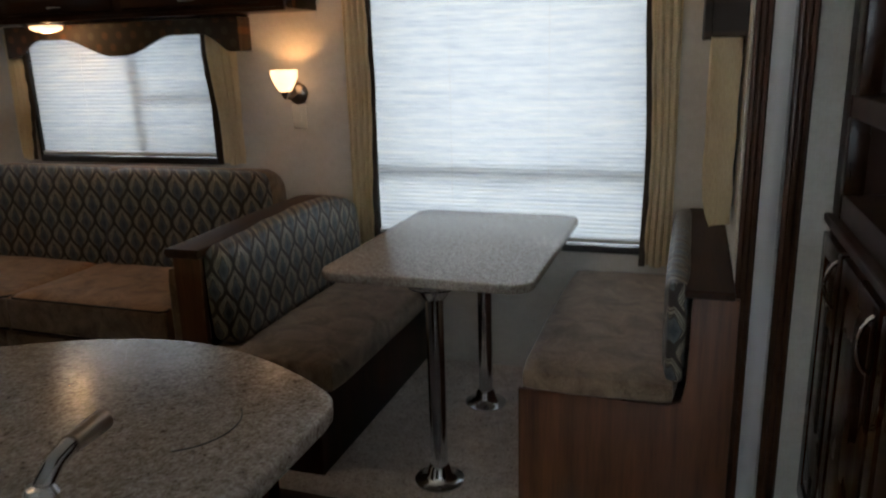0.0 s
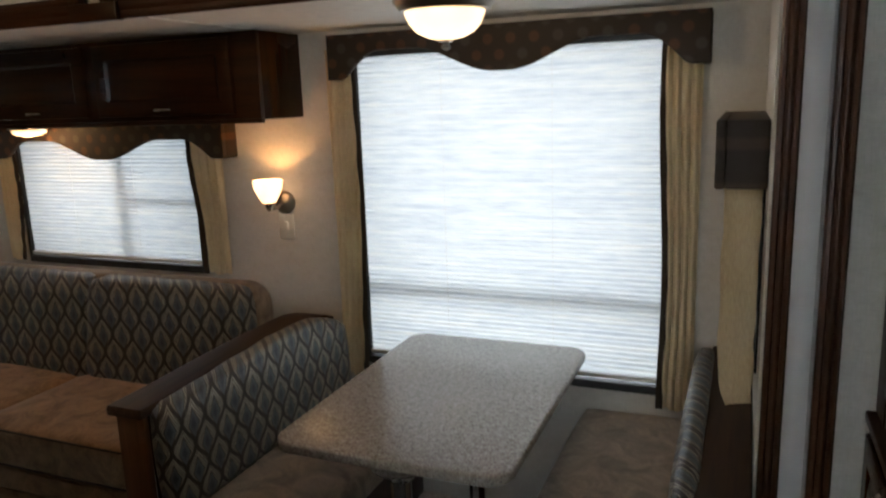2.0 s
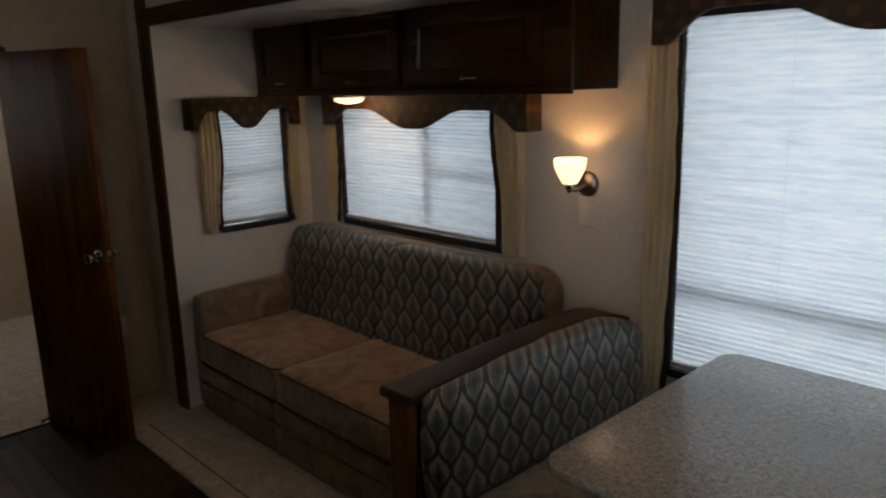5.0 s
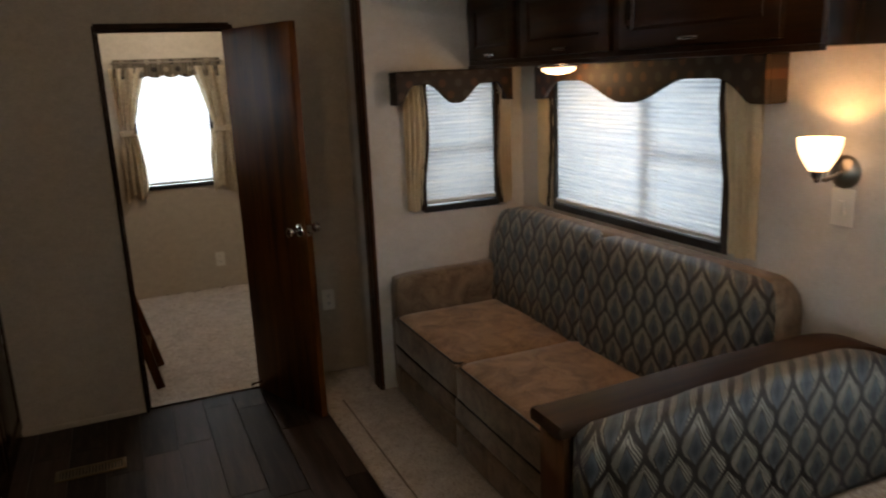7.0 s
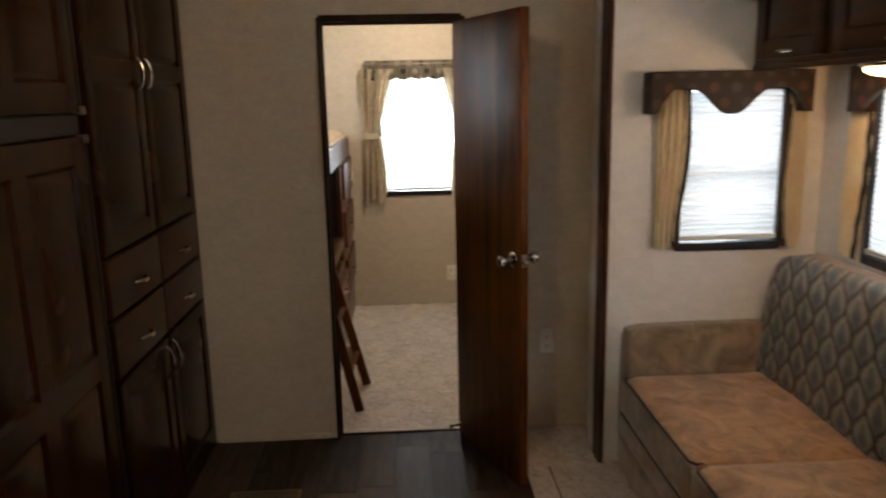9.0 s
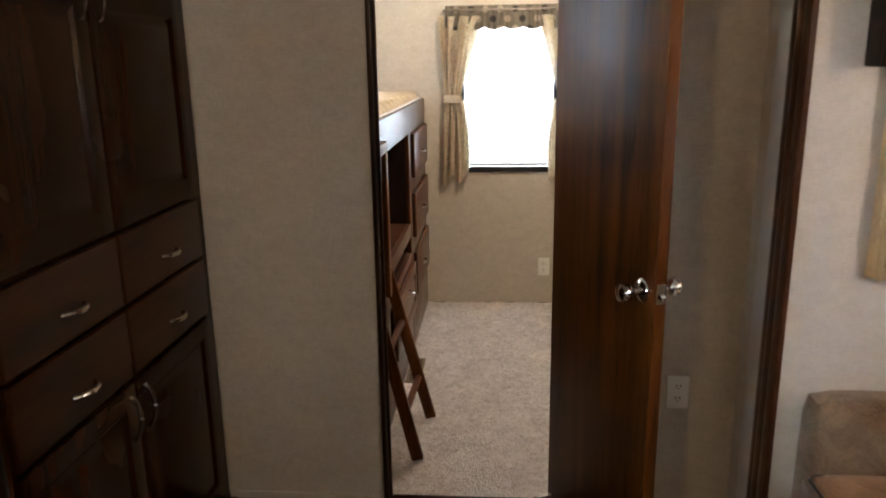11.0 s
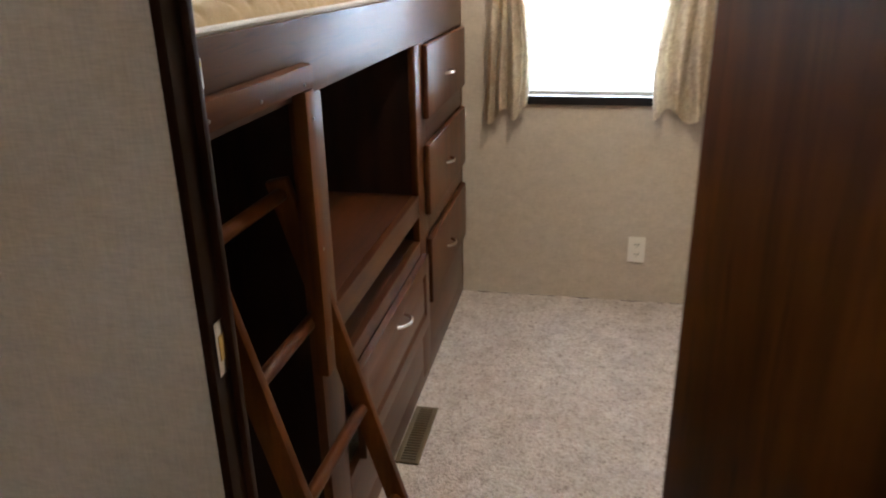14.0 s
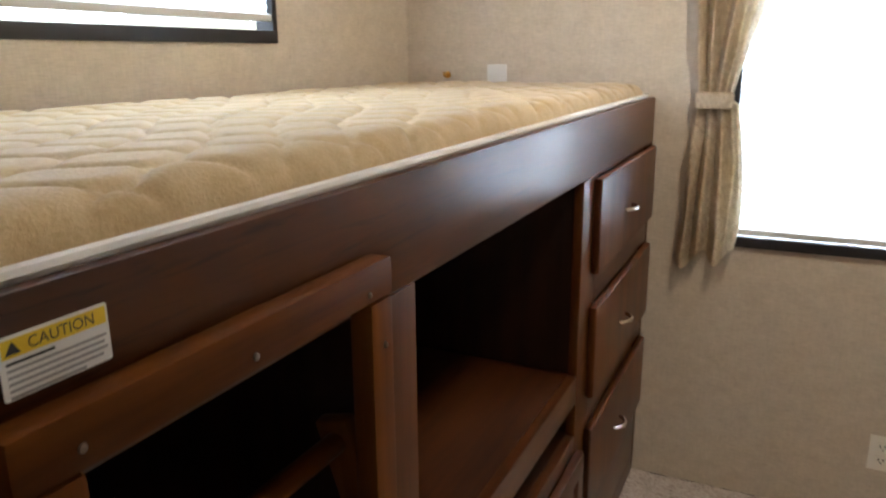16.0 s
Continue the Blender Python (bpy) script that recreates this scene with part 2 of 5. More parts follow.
WALL = wallpaper("linen_wallpaper", (0.69, 0.66, 0.61), (0.53, 0.50, 0.45))
WALL_TAN = wallpaper("tan_linen_wallpaper", (0.68, 0.61, 0.51), (0.48, 0.42, 0.34))
CEILING = mat("ceiling_vinyl", (0.66, 0.64, 0.60), 0.6)
_k = Nodes(CEILING)
_k.set("Base Color", _k.ramp(_k.noise(_k.coords((30, 30, 30)), 1.0, 4), [(0.3, (0.60, 0.58, 0.54)), (0.7, (0.70, 0.68, 0.64))]))
_k.bump(_k.noise(_k.coords((120, 120, 120)), 1.0, 3), 0.15, 0.001)
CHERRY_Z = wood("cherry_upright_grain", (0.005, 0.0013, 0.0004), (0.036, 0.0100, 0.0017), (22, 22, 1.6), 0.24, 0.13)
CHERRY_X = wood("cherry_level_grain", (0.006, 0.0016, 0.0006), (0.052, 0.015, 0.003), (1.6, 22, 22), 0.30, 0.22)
CHERRY_Y = wood("cherry_level_grain_y", (0.018, 0.006, 0.003), (0.105, 0.034, 0.011), (22, 1.6, 22), 0.34)
DOOR_WOOD = wood("door_walnut", (0.011, 0.0026, 0.0006), (0.185, 0.054, 0.007), (12, 12, 0.8), 0.38, 0.14, 0.0, 0.9)
BUNK_WOOD = wood("bunk_cherry", (0.030, 0.007, 0.0015), (0.125, 0.036, 0.005), (1.2, 18, 18), 0.31, 0.5, 0.0, 1.2)
BUNK_WOOD_Z = wood("bunk_cherry_upright", (0.030, 0.007, 0.0015), (0.130, 0.038, 0.005), (18, 18, 1.2), 0.36, 0.28)
BUNK_MATTE = wood("bunk_cherry_satin", (0.034, 0.008, 0.0015), (0.190, 0.060, 0.007), (1.4, 16, 16), 0.46, 0.14)
BUNK_MATTE_Z = wood("bunk_cherry_satin_upright", (0.034, 0.008, 0.0015), (0.190, 0.060, 0.007), (16, 16, 1.4), 0.44, 0.16)
DARKWOOD = wood("dark_trim_wood", (0.010, 0.0035, 0.0015), (0.042, 0.014, 0.005), (20, 20, 2.0), 0.40, 0.16)
DARKWOOD_X = wood("dark_trim_wood_level", (0.018, 0.006, 0.0025), (0.080, 0.026, 0.009), (2.0, 20, 20), 0.42, 0.22)
CAPWOOD = wood("dark_cap_wood", (0.014, 0.006, 0.003), (0.050, 0.022, 0.010), (26, 1.8, 26), 0.50, 0.16)
# bunk cherry toned down; part of the cubby's shade is in the colour
SHELF_SHADED = wood("cubby_shelf_shaded", (0.020, 0.005, 0.0012), (0.080, 0.023, 0.004), (1.4, 16, 16), 0.5, 0.2)
POST_WOOD = wood("trim_post_wood", (0.018, 0.006, 0.0025), (0.095, 0.032, 0.011), (24, 24, 1.8), 0.36, 0.26)
PANEL_WOOD = wood("walnut_panel", (0.044, 0.014, 0.005), (0.165, 0.060, 0.023), (26, 26, 1.6), 0.40)
PLANK = wood("vinyl_plank", (0.016, 0.011, 0.009), (0.085, 0.058, 0.047), (1.6, 26, 26), 0.46, 0.16, 0.35)
# near-black cherry: the shade deep in the cubbies is painted in
INSIDE_SHADED = wood("cubby_inside_shaded", (0.010, 0.003, 0.0015), (0.034, 0.011, 0.004), (14, 14, 1.2), 0.5, 0.2)
STONE = speckled("stone_laminate", [(0.10, 0.075, 0.06), (0.26, 0.215, 0.18), (0.36, 0.32, 0.28), (0.50, 0.46, 0.42)], 170, 0.22)
CARPET = speckled("speckled_carpet", [(0.44, 0.35, 0.295), (0.72, 0.63, 0.57), (0.87, 0.80, 0.745), (0.94, 0.90, 0.86)], 95, 0.95, 1.0, 0.05, 0.014, 9.0, 0.62)
CHROME = mat("brushed_nickel", (0.74, 0.72, 0.69), 0.20, 1.0)
KNOB = mat("polished_nickel", (0.66, 0.64, 0.61), 0.08, 1.0)
STEEL = mat("chrome_tube", (0.60, 0.61, 0.63), 0.16, 1.0)
BRONZE = mat("aged_nickel", (0.30, 0.26, 0.22), 0.30, 1.0)
BLACK = mat("black_rubber", (0.012, 0.012, 0.014), 0.45)
SILVER = mat("grey_seal", (0.62, 0.62, 0.64), 0.42)
PLASTIC = mat("ivory_plastic", (0.86, 0.83, 0.75), 0.35)
SLOT = mat("dark_slot", (0.02, 0.018, 0.015), 0.6)
GLASS = mat("window_glass", (1, 1, 1), 0.02)
GLASS.node_tree.nodes["Principled BSDF"].inputs["Transmission Weight"].default_value = 1.0
ALU = mat("grey_window_bar", (0.22, 0.26, 0.34), 0.5)
BLIND = blind_cloth("pleated_shade_cloth")
RAIL = mat("shade_rail", (0.62, 0.62, 0.60), 0.5)
CREAM = cloth("cream_curtain_cloth", (0.70, 0.58, 0.37), (0.89, 0.79, 0.58), 0.4)
BROCADE = cloth("gold_brocade_cloth", (0.60, 0.50, 0.35), (0.90, 0.83, 0.68), 0.45)
_k = Nodes(BROCADE)
_f = _k.noise(_k.coords((26, 26, 26)), 1.0, 2, 0.5, 1.6)
_c = _k.bsdf.inputs["Base Color"].links[0].from_socket
_k.set("Base Color", _k.mix(_k.ramp(_f, [(0.50, (0, 0, 0)), (0.56, (0.5, 0.5, 0.5))]), _c, (0.40, 0.29, 0.16)))
EDGING = cloth("dark_braid_edging", (0.02, 0.014, 0.010), (0.05, 0.034, 0.024), 0)
LEAF_X = leaf_fabric("leaf_weave_x", 0, 0.116, 0.170)
LEAF_Y = leaf_fabric("leaf_weave_y", 1)
DOT_X = dotted_fabric("dotted_valance_x", 0)
DOT_Y = dotted_fabric("dotted_valance_y", 1)
CHECK = dotted_fabric("bunk_valance_cloth", 1, (0.20, 0.17, 0.13), (0.05, 0.045, 0.04), (0.42, 0.36, 0.27))
SUEDE = suede("brown_suede", (0.165, 0.085, 0.038), (0.430, 0.250, 0.128))
SUEDE_T = suede("taupe_suede", (0.105, 0.068, 0.040), (0.280, 0.198, 0.128))
PIPING = mat("dark_piping", (0.03, 0.02, 0.014), 0.7)
TICKING = suede("gold_ticking", (0.46, 0.335, 0.170), (0.60, 0.465, 0.265))
TAPE = mat("white_tape_edge", (0.74, 0.73, 0.70), 0.8)
LIT = glowing("lit_glass", (1.0, 0.66, 0.40), 3.6, (1.0, 0.50, 0.20))
LIT_C = glowing("lit_dome_glass", (1.0, 0.80, 0.54), 2.6, (1.0, 0.62, 0.28))
BRASS_GRILLE = mat("tan_register", (0.20, 0.15, 0.085), 0.4, 0.6)
WHITE = mat("white_label", (0.75, 0.75, 0.73), 0.5)
YELLOW = mat("yellow_label", (0.75, 0.55, 0.02), 0.5)
INK = mat("black_ink", (0.03, 0.03, 0.03), 0.6)
GREYINK = mat("grey_ink", (0.32, 0.32, 0.32), 0.6)
BRASS = mat("brass", (0.70, 0.48, 0.16), 0.25, 1.0)


# ---- mesh helpers ----
def mesh_of(name, bm, material, smooth=True):
    me = bpy.data.meshes.new(name)
    bm.normal_update()
    bm.to_mesh(me)
    bm.free()
    me.materials.append(material)
    if smooth:
        for p in me.polygons:
            p.use_smooth = True
        me.set_sharp_from_angle(angle=radians(35))
    return me


def thing(name, base, label, category, group="", kind=""):
    e = new(name)
    e.empty_display_size = 0.1
    e.location = base
    e.matrix_basis = Matrix.Translation(base)
    return tagged(e, label, category, group, kind)


def part(name, bm, material, parent, label=""):
    ob = new(name, mesh_of(name, bm, material))
    ob.parent = parent
    if parent.type == 'EMPTY':
        ob.matrix_parent_inverse = parent.matrix_basis.inverted()
    return tagged(ob, label)


def solo(name, bm, material, label, category="", group="", kind=""):
    return tagged(new(name, mesh_of(name, bm, material)), label, category, group, kind)


def box(x0, x1, y0, y1, z0, z1, bev=0.003, bm=None, seg=2):
    b = bmesh.new()
    bmesh.ops.create_cube(b, size=1)
    for v in b.verts:
        v.co = ((x0 + x1) / 2 + v.co.x * (x1 - x0), (y0 + y1) / 2 + v.co.y * (y1 - y0), (z0 + z1) / 2 + v.co.z * (z1 - z0))
    if bev:
        bev = min(bev, 0.45 * min(abs(x1 - x0), abs(y1 - y0), abs(z1 - z0)))
        bmesh.ops.bevel(b, geom=b.edges[:], offset=bev, segments=seg, profile=0.6, affect='EDGES')
    return merge(b, bm)


def merge(b, bm):
    if bm is None:
        return b
    me = bpy.data.meshes.new("tmp")
    b.to_mesh(me)
    b.free()
    bm.from_mesh(me)
    bpy.data.meshes.remove(me)
    return bm


def rod(p0, p1, r0, r1=None, seg=16, bm=None):
    b = bmesh.new()
    p0, p1 = Vector(p0), Vector(p1)
    d = p1 - p0
    bmesh.ops.create_cone(b, cap_ends=True, segments=seg, radius1=r0, radius2=r0 if r1 is None else r1, depth=d.length)
    m = Matrix.Translation((p0 + p1) / 2) @ d.to_track_quat('Z', 'Y').to_matrix().to_4x4()
    bmesh.ops.transform(b, matrix=m, verts=b.verts)
    return merge(b, bm)


def tube(points, r, seg=8, bm=None):
    """A bent rod through the points."""
    b = bmesh.new()
    pts = [Vector(p) for p in points]
    rings = []
    for i, p in enumerate(pts):
        d = (pts[min(i + 1, len(pts) - 1)] - pts[max(i - 1, 0)]).normalized()
        q = d.to_track_quat('Z', 'Y')
        rings.append([b.verts.new(p + q @ Vector((r * math.cos(a), r * math.sin(a), 0))) for a in [2 * math.pi * j / seg for j in range(seg)]])
    for a, c in zip(rings, rings[1:]):
        for j in range(seg):
            b.faces.new((a[j], a[(j + 1) % seg], c[(j + 1) % seg], c[j]))
    b.faces.new(rings[0][::-1])
    b.faces.new(rings[-1])
    return merge(b, bm)


def lathe(profile, centre, axis=(0, 0, 1), seg=32, bm=None):
    """A turned shape: profile of (radius, height along axis)."""
    b = bmesh.new()
    q = Vector(axis).to_track_quat('Z', 'Y')
    c = Vector(centre)
    rings = [[b.verts.new(c + q @ Vector((max(r, 0.0004) * math.cos(t), max(r, 0.0004) * math.sin(t), h))) for t in [2 * math.pi * j / seg for j in range(seg)]] for r, h in profile]
    for a, d in zip(rings, rings[1:]):
        for j in range(seg):
            b.faces.new((a[j], a[(j + 1) % seg], d[(j + 1) % seg], d[j]))
    b.faces.new(rings[0][::-1])
    b.faces.new(rings[-1])
    bmesh.ops.recalc_face_normals(b, faces=b.faces)
    return merge(b, bm)


def extrude(outline, to3d, a, c, bev=0.0, bm=None):
    """A flat outline (u, v) drawn out from a to c; to3d(u, v, w) gives the place."""
    b = bmesh.new()
    lo = [b.verts.new(to3d(u, v, a)) for u, v in outline]
    hi = [b.verts.new(to3d(u, v, c)) for u, v in outline]
    n = len(outline)
    f1, f2 = b.faces.new(lo[::-1]), b.faces.new(hi)
    for i in range(n):
        b.faces.new((lo[i], lo[(i + 1) % n], hi[(i + 1) % n], hi[i]))
    bmesh.ops.recalc_face_normals(b, faces=b.faces)
    if bev:
        bmesh.ops.bevel(b, geom=list({e for f in (f1, f2) for e in f.edges}), offset=bev, segments=3, profile=0.5, affect='EDGES')
    return merge(b, bm)


def sheet(fn, nu, nv, thick=0.0, bm=None):
    """A grid of places fn(u, v), u and v from 0 to 1, with thickness."""
    b = bmesh.new()
    g = [[b.verts.new(fn(i / nu, j / nv)) for j in range(nv + 1)] for i in range(nu + 1)]
    for i in range(nu):
        for j in range(nv):
            b.faces.new((g[i][j], g[i + 1][j], g[i + 1][j + 1], g[i][j + 1]))
    bmesh.ops.recalc_face_normals(b, faces=b.faces)
    if thick:
        bmesh.ops.solidify(b, geom=b.faces[:], thickness=thick)
    return merge(b, bm)


def cushion(x0, x1, y0, y1, z0, z1, r=0.03, puff=0.012, bm=None, n=10):
    """A soft block: rounded, slightly domed faces."""
    b = bmesh.new()
    bmesh.ops.create_cube(b, size=2)
    bmesh.ops.subdivide_edges(b, edges=b.edges[:], cuts=n, use_grid_fill=True)
    hx, hy, hz = (x1 - x0) / 2, (y1 - y0) / 2, (z1 - z0) / 2
    r = min(r, hx * 0.9, hy * 0.9, hz * 0.9)
    for v in b.verts:
        s = v.co.copy()
        p = Vector((s.x * hx, s.y * hy, s.z * hz))
        core = Vector((max(-hx + r, min(hx - r, p.x)), max(-hy + r, min(hy - r, p.y)), max(-hz + r, min(hz - r, p.z))))
        d = p - core
        if d.length > 1e-6:
            p = core + d.normalized() * r
        w = (1 - s.x ** 2) * (1 - s.y ** 2) if abs(s.z) > 0.99 else (1 - s.x ** 2) * (1 - s.z ** 2) if abs(s.y) > 0.99 else (1 - s.y ** 2) * (1 - s.z ** 2)
        if d.length > 1e-6:
            p += d.normalized() * puff * max(w, 0)
        p += Vector((0, 0, 1)) * 0.003 * noise.noise(p * 9 + Vector((x0, y0, z0)))
        v.co = p + Vector(((x0 + x1) / 2, (y0 + y1) / 2, (z0 + z1) / 2))
    return merge(b, bm)


def arch_handle(a, c, out, r=0.005, rise=0.028):
    """A bowed pull from a to c that stands off along out."""
    a, c, out = Vector(a), Vector(c), Vector(out)
    pts = [a + (c - a) * (i / 12) + out * rise * math.sin(math.pi * i / 12) ** 0.6 for i in range(13)]
    return tube(pts, r)


def door_leaf(u0, u1, v0, v1, to3d, w0, w1, panels, frame_w=0.055):
    """A cabinet door with raised panels; panels: rows of (share of width, share of height)."""
    cols, rows = panels
    fw = min(frame_w, 0.28 * (u1 - u0), 0.28 * (v1 - v0))
    pw = ((u1 - u0) - fw * (cols + 1)) / cols
    ph = ((v1 - v0) - fw * (rows + 1)) / rows
    us, vs = [u0], [v0]
    for i in range(cols):
        us += [u0 + fw + i * (pw + fw), u0 + (i + 1) * (pw + fw)]
    for j in range(rows):
        vs += [v0 + fw + j * (ph + fw), v0 + (j + 1) * (ph + fw)]
    us, vs = us + [u1], vs + [v1]
    b = bmesh.new()
    g = {(i, j): b.verts.new(to3d(u, v, w1)) for i, u in enumerate(us) for j, v in enumerate(vs)}
    for i in range(len(us) - 1):
        for j in range(len(vs) - 1):
            ring = [g[i, j], g[i + 1, j], g[i + 1, j + 1], g[i, j + 1]]
            if i % 2 and j % 2:
                for ins, dep in ((0.004, -0.003), (0.011, -0.008), (0.014, -0.008), (0.040, 0.001)):
                    p, q, r, t = us[i] + ins, us[i + 1] - ins, vs[j] + ins, vs[j + 1] - ins
                    nxt = [b.verts.new(to3d(x, y, w1 + dep)) for x, y in ((p, r), (q, r), (q, t), (p, t))]
                    for k in range(4):
                        b.faces.new((ring[k], ring[(k + 1) % 4], nxt[(k + 1) % 4], nxt[k]))
                    ring = nxt
            b.faces.new(ring)
    nu, nv = len(us) - 1, len(vs) - 1
    rim = [(i, 0) for i in range(nu)] + [(nu, j) for j in range(nv)] + [(i, nv) for i in range(nu, 0, -1)] + [(0, j) for j in range(nv, 0, -1)]
    low = [b.verts.new(to3d(us[i], vs[j], w0)) for i, j in rim]
    top = [g[k] for k in rim]
    for k in range(len(rim)):
        b.faces.new((top[k], top[(k + 1) % len(rim)], low[(k + 1) % len(rim)], low[k]))
    b.faces.new(low)
    bmesh.ops.recalc_face_normals(b, faces=b.faces)
    edges = [e for e in b.edges if e.verts[0] in top and e.verts[1] in top and any(v in low for f in e.link_faces for v in f.verts)]
    bmesh.ops.bevel(b, geom=edges, offset=0.005, segments=2, profile=0.5, affect='EDGES')
    return b


def face_y(sign):
    """Places on a front that faces along y: u is x, v is z, w stands out along sign * y."""
    return lambda y: (lambda u, v, w: Vector((u, y + sign * w, v)))


# ---- structure ----
YW, XD, XE, XS = 3.0, -4.33, -3.95, -0.14      # window wall, door wall, slide ends
YF, ZS, ZC = 2.12, 1.975, 2.24                 # slide opening, slide ceiling, main ceiling
YB, XB, YS = 0.945, -6.555, 0.08               # bunk front, bunk room end, bunk room side


def wall_y(name, y0, y1, x0, x1, z0, z1, holes, material, label):
    """A wall along x with openings (x0, x1, z0, z1)."""
    b = bmesh.new()
    xs = sorted({x0, x1, *[h[0] for h in holes], *[h[1] for h in holes]})
    for a, c in zip(xs, xs[1:]):
        cuts = sorted([(h[2], h[3]) for h in holes if h[0] <= a and h[1] >= c])
        z = z0
        for lo, hi in cuts:
            box(a, c, y0, y1, z, lo, 0, b)
            z = hi
        box(a, c, y0, y1, z, z1, 0, b)
    bmesh.ops.remove_doubles(b, verts=b.verts, dist=0.0005)
    return solo(name, b, material, label, "wall", "", "structure")


def wall_x(name, x0, x1, y0, y1, z0, z1, holes, material, label):
    b = bmesh.new()
    ys = sorted({y0, y1, *[h[0] for h in holes], *[h[1] for h in holes]})
    for a, c in zip(ys, ys[1:]):
        cuts = sorted([(h[2], h[3]) for h in holes if h[0] <= a and h[1] >= c])
        z = z0
        for lo, hi in cuts:
            if lo > z:
                box(x0, x1, a, c, z, lo, 0, b)
            z = hi
        box(x0, x1, a, c, z, z1, 0, b)
    bmesh.ops.remove_doubles(b, verts=b.verts, dist=0.0005)
    return solo(name, b, material, label, "wall", "", "structure")


W1 = (-1.66, -0.44, 0.61, 1.88)     # dinette window (x, z)
W2 = (-3.63, -2.51, 0.955, 1.58)    # sofa window (x, z)
W3 = (2.43, 2.84, 0.95, 1.57)       # slide end window (y, z)
W4 = (2.42, 2.83, 0.95, 1.57)       # other slide end (y, z)
W5 = (1.180, 1.728, 0.860, 1.725)    # bunk room window (y, z)
W6 = (-5.81, -4.80, 1.472, 2.06)     # bunk side window (x, z)
W7 = (-0.6, 0.3, 1.0, 1.6)          # kitchen window (x, z)
DO = (1.006, 1.605, 0.0, 1.875)      # bunk room door (y, z)

wall_y("wall_north", YW, YW + 0.05, XE - 0.05, XS + 0.05, 0, ZS, [W1, W2], WALL, "pale linen-pattern slide-out wall with two windows")
wall_x("wall_slide_west", XE - 0.05, XE, YF + 0.03, YW, 0, ZS, [W3], WALL, "pale linen-pattern end wall beside the sofa")
wall_x("wall_slide_east", XS, XS + 0.05, YF + 0.02, YW, 0, ZS, [W4], WALL, "pale linen-pattern end wall behind the dinette bench")
wall_x("wall_west", XD - 0.028, XD, 0.44, YF + 0.15, 0, ZC, [DO], WALL_TAN, "tan linen-pattern wall with the bunk room doorway")
wall_y("wall_slide_jamb", YF + 0.05, YF + 0.10, XD, XE - 0.05, 0, ZC, [], WALL, "short linen-pattern wall beside the slide-out trim")
wall_y("wall_media", YF + 0.01, YF + 0.06, 0.0, 0.62, 0, ZC, [], WALL, "pale linen-pattern wall strip beside the slide-out trim")
wall_y("wall_over_slide", YF + 0.02, YF + 0.06, XE - 0.05, 0.62, ZS + 0.012, ZC, [], WALL, "pale panel above the slide-out opening")
wall_x("wall_east", 0.62, 0.67, -1.6, YF + 0.06, 0, ZC, [], WALL, "plain linen-pattern wall behind the media cabinet")
wall_y("wall_south", -1.65, -1.60, -2.4, 0.67, 0, ZC, [W7], WALL, "plain linen-pattern kitchen wall")
wall_x("wall_kitchen", -2.45, -2.40, -1.65, 0.0, 0, ZC, [], WALL, "plain linen-pattern wall beside the refrigerator")
wall_y("wall_behind_pantry", -0.14, -0.09, XD - 0.05, -2.40, 0, ZC, [], WALL, "plain wall behind the pantry")
wall_x("wall_bunk_end", XB - 0.05, XB, YS - 0.05, 2.95, 0, ZC, [W5], WALL_TAN, "tan linen-pattern bunk room wall with a window")
wall_y("wall_bunk_side", YS - 0.05, YS, XB, XD - 0.045, 0, ZC, [W6], WALL_TAN, "tan linen-pattern wall over the bunk")
wall_y("wall_bunk_far", 2.90, 2.95, XB, XD - 0.045, 0, ZC, [], WALL_TAN, "tan linen-pattern bunk room wall")
wall_x("wall_bunk_door_side", XD - 0.030, XD - 0.028, YS, 0.44, 0, ZC, [], WALL_TAN, "tan partition behind the pantry")
wall_x("wall_bunk_door_far", XD - 0.030, XD - 0.028, YF + 0.15, 2.90, 0, ZC, [], WALL_TAN, "tan partition beside the doorway")

c = bmesh.new()
box(XD - 0.05, 0.67, -1.65, YF + 0.16, ZC, ZC + 0.04, 0, c)
solo("ceiling", c, CEILING, "off-white vinyl ceiling of the living space", "ceiling", "", "structure")
c = bmesh.new()
box(XE - 0.05, XS + 0.05, YF + 0.06, YW + 0.05, ZS, ZS + 0.04, 0, c)
for x in (-1.93, -3.0):
    box(x - 0.012, x + 0.012, YF + 0.06, 2.695, ZS - 0.004, ZS + 0.001, 0.001, c)
solo("ceiling_slide", c, CEILING, "off-white low slide-out ceiling with seam strips", "ceiling", "", "structure")
c = bmesh.new()
box(XB - 0.05, XD - 0.051, YS - 0.05, 2.95, ZC, ZC + 0.04, 0, c)
solo("ceiling_bunk", c, CEILING, "off-white bunk room ceiling", "ceiling", "", "structure")

solo("ceiling_batten", box(-3.62, 0.615, 1.80, 1.84, ZC - 0.016, ZC - 0.001, 0.004), DARKWOOD_X, "dark wooden batten across the living space ceiling", "trim", "", "structure")

# bunk room and slide-out carpets, uneven pile
def carpet(name, x0, x1, y0, y1, z, label, nx, ny):
    def at(u, v):
        p = Vector((x0 + u * (x1 - x0), y0 + v * (y1 - y0), 0))
        e = min(u * (x1 - x0), (1 - u) * (x1 - x0), v * (y1 - y0), (1 - v) * (y1 - y0))
        h = z + 0.003 * noise.noise(p * 14) + 0.0025 * noise.noise(p * 55)
        return Vector((p.x, p.y, h - 0.003 * max(0, 1 - e / 0.02) ** 2))
    return solo(name, sheet(at, nx, ny), CARPET, label, "carpet", "", "structure")


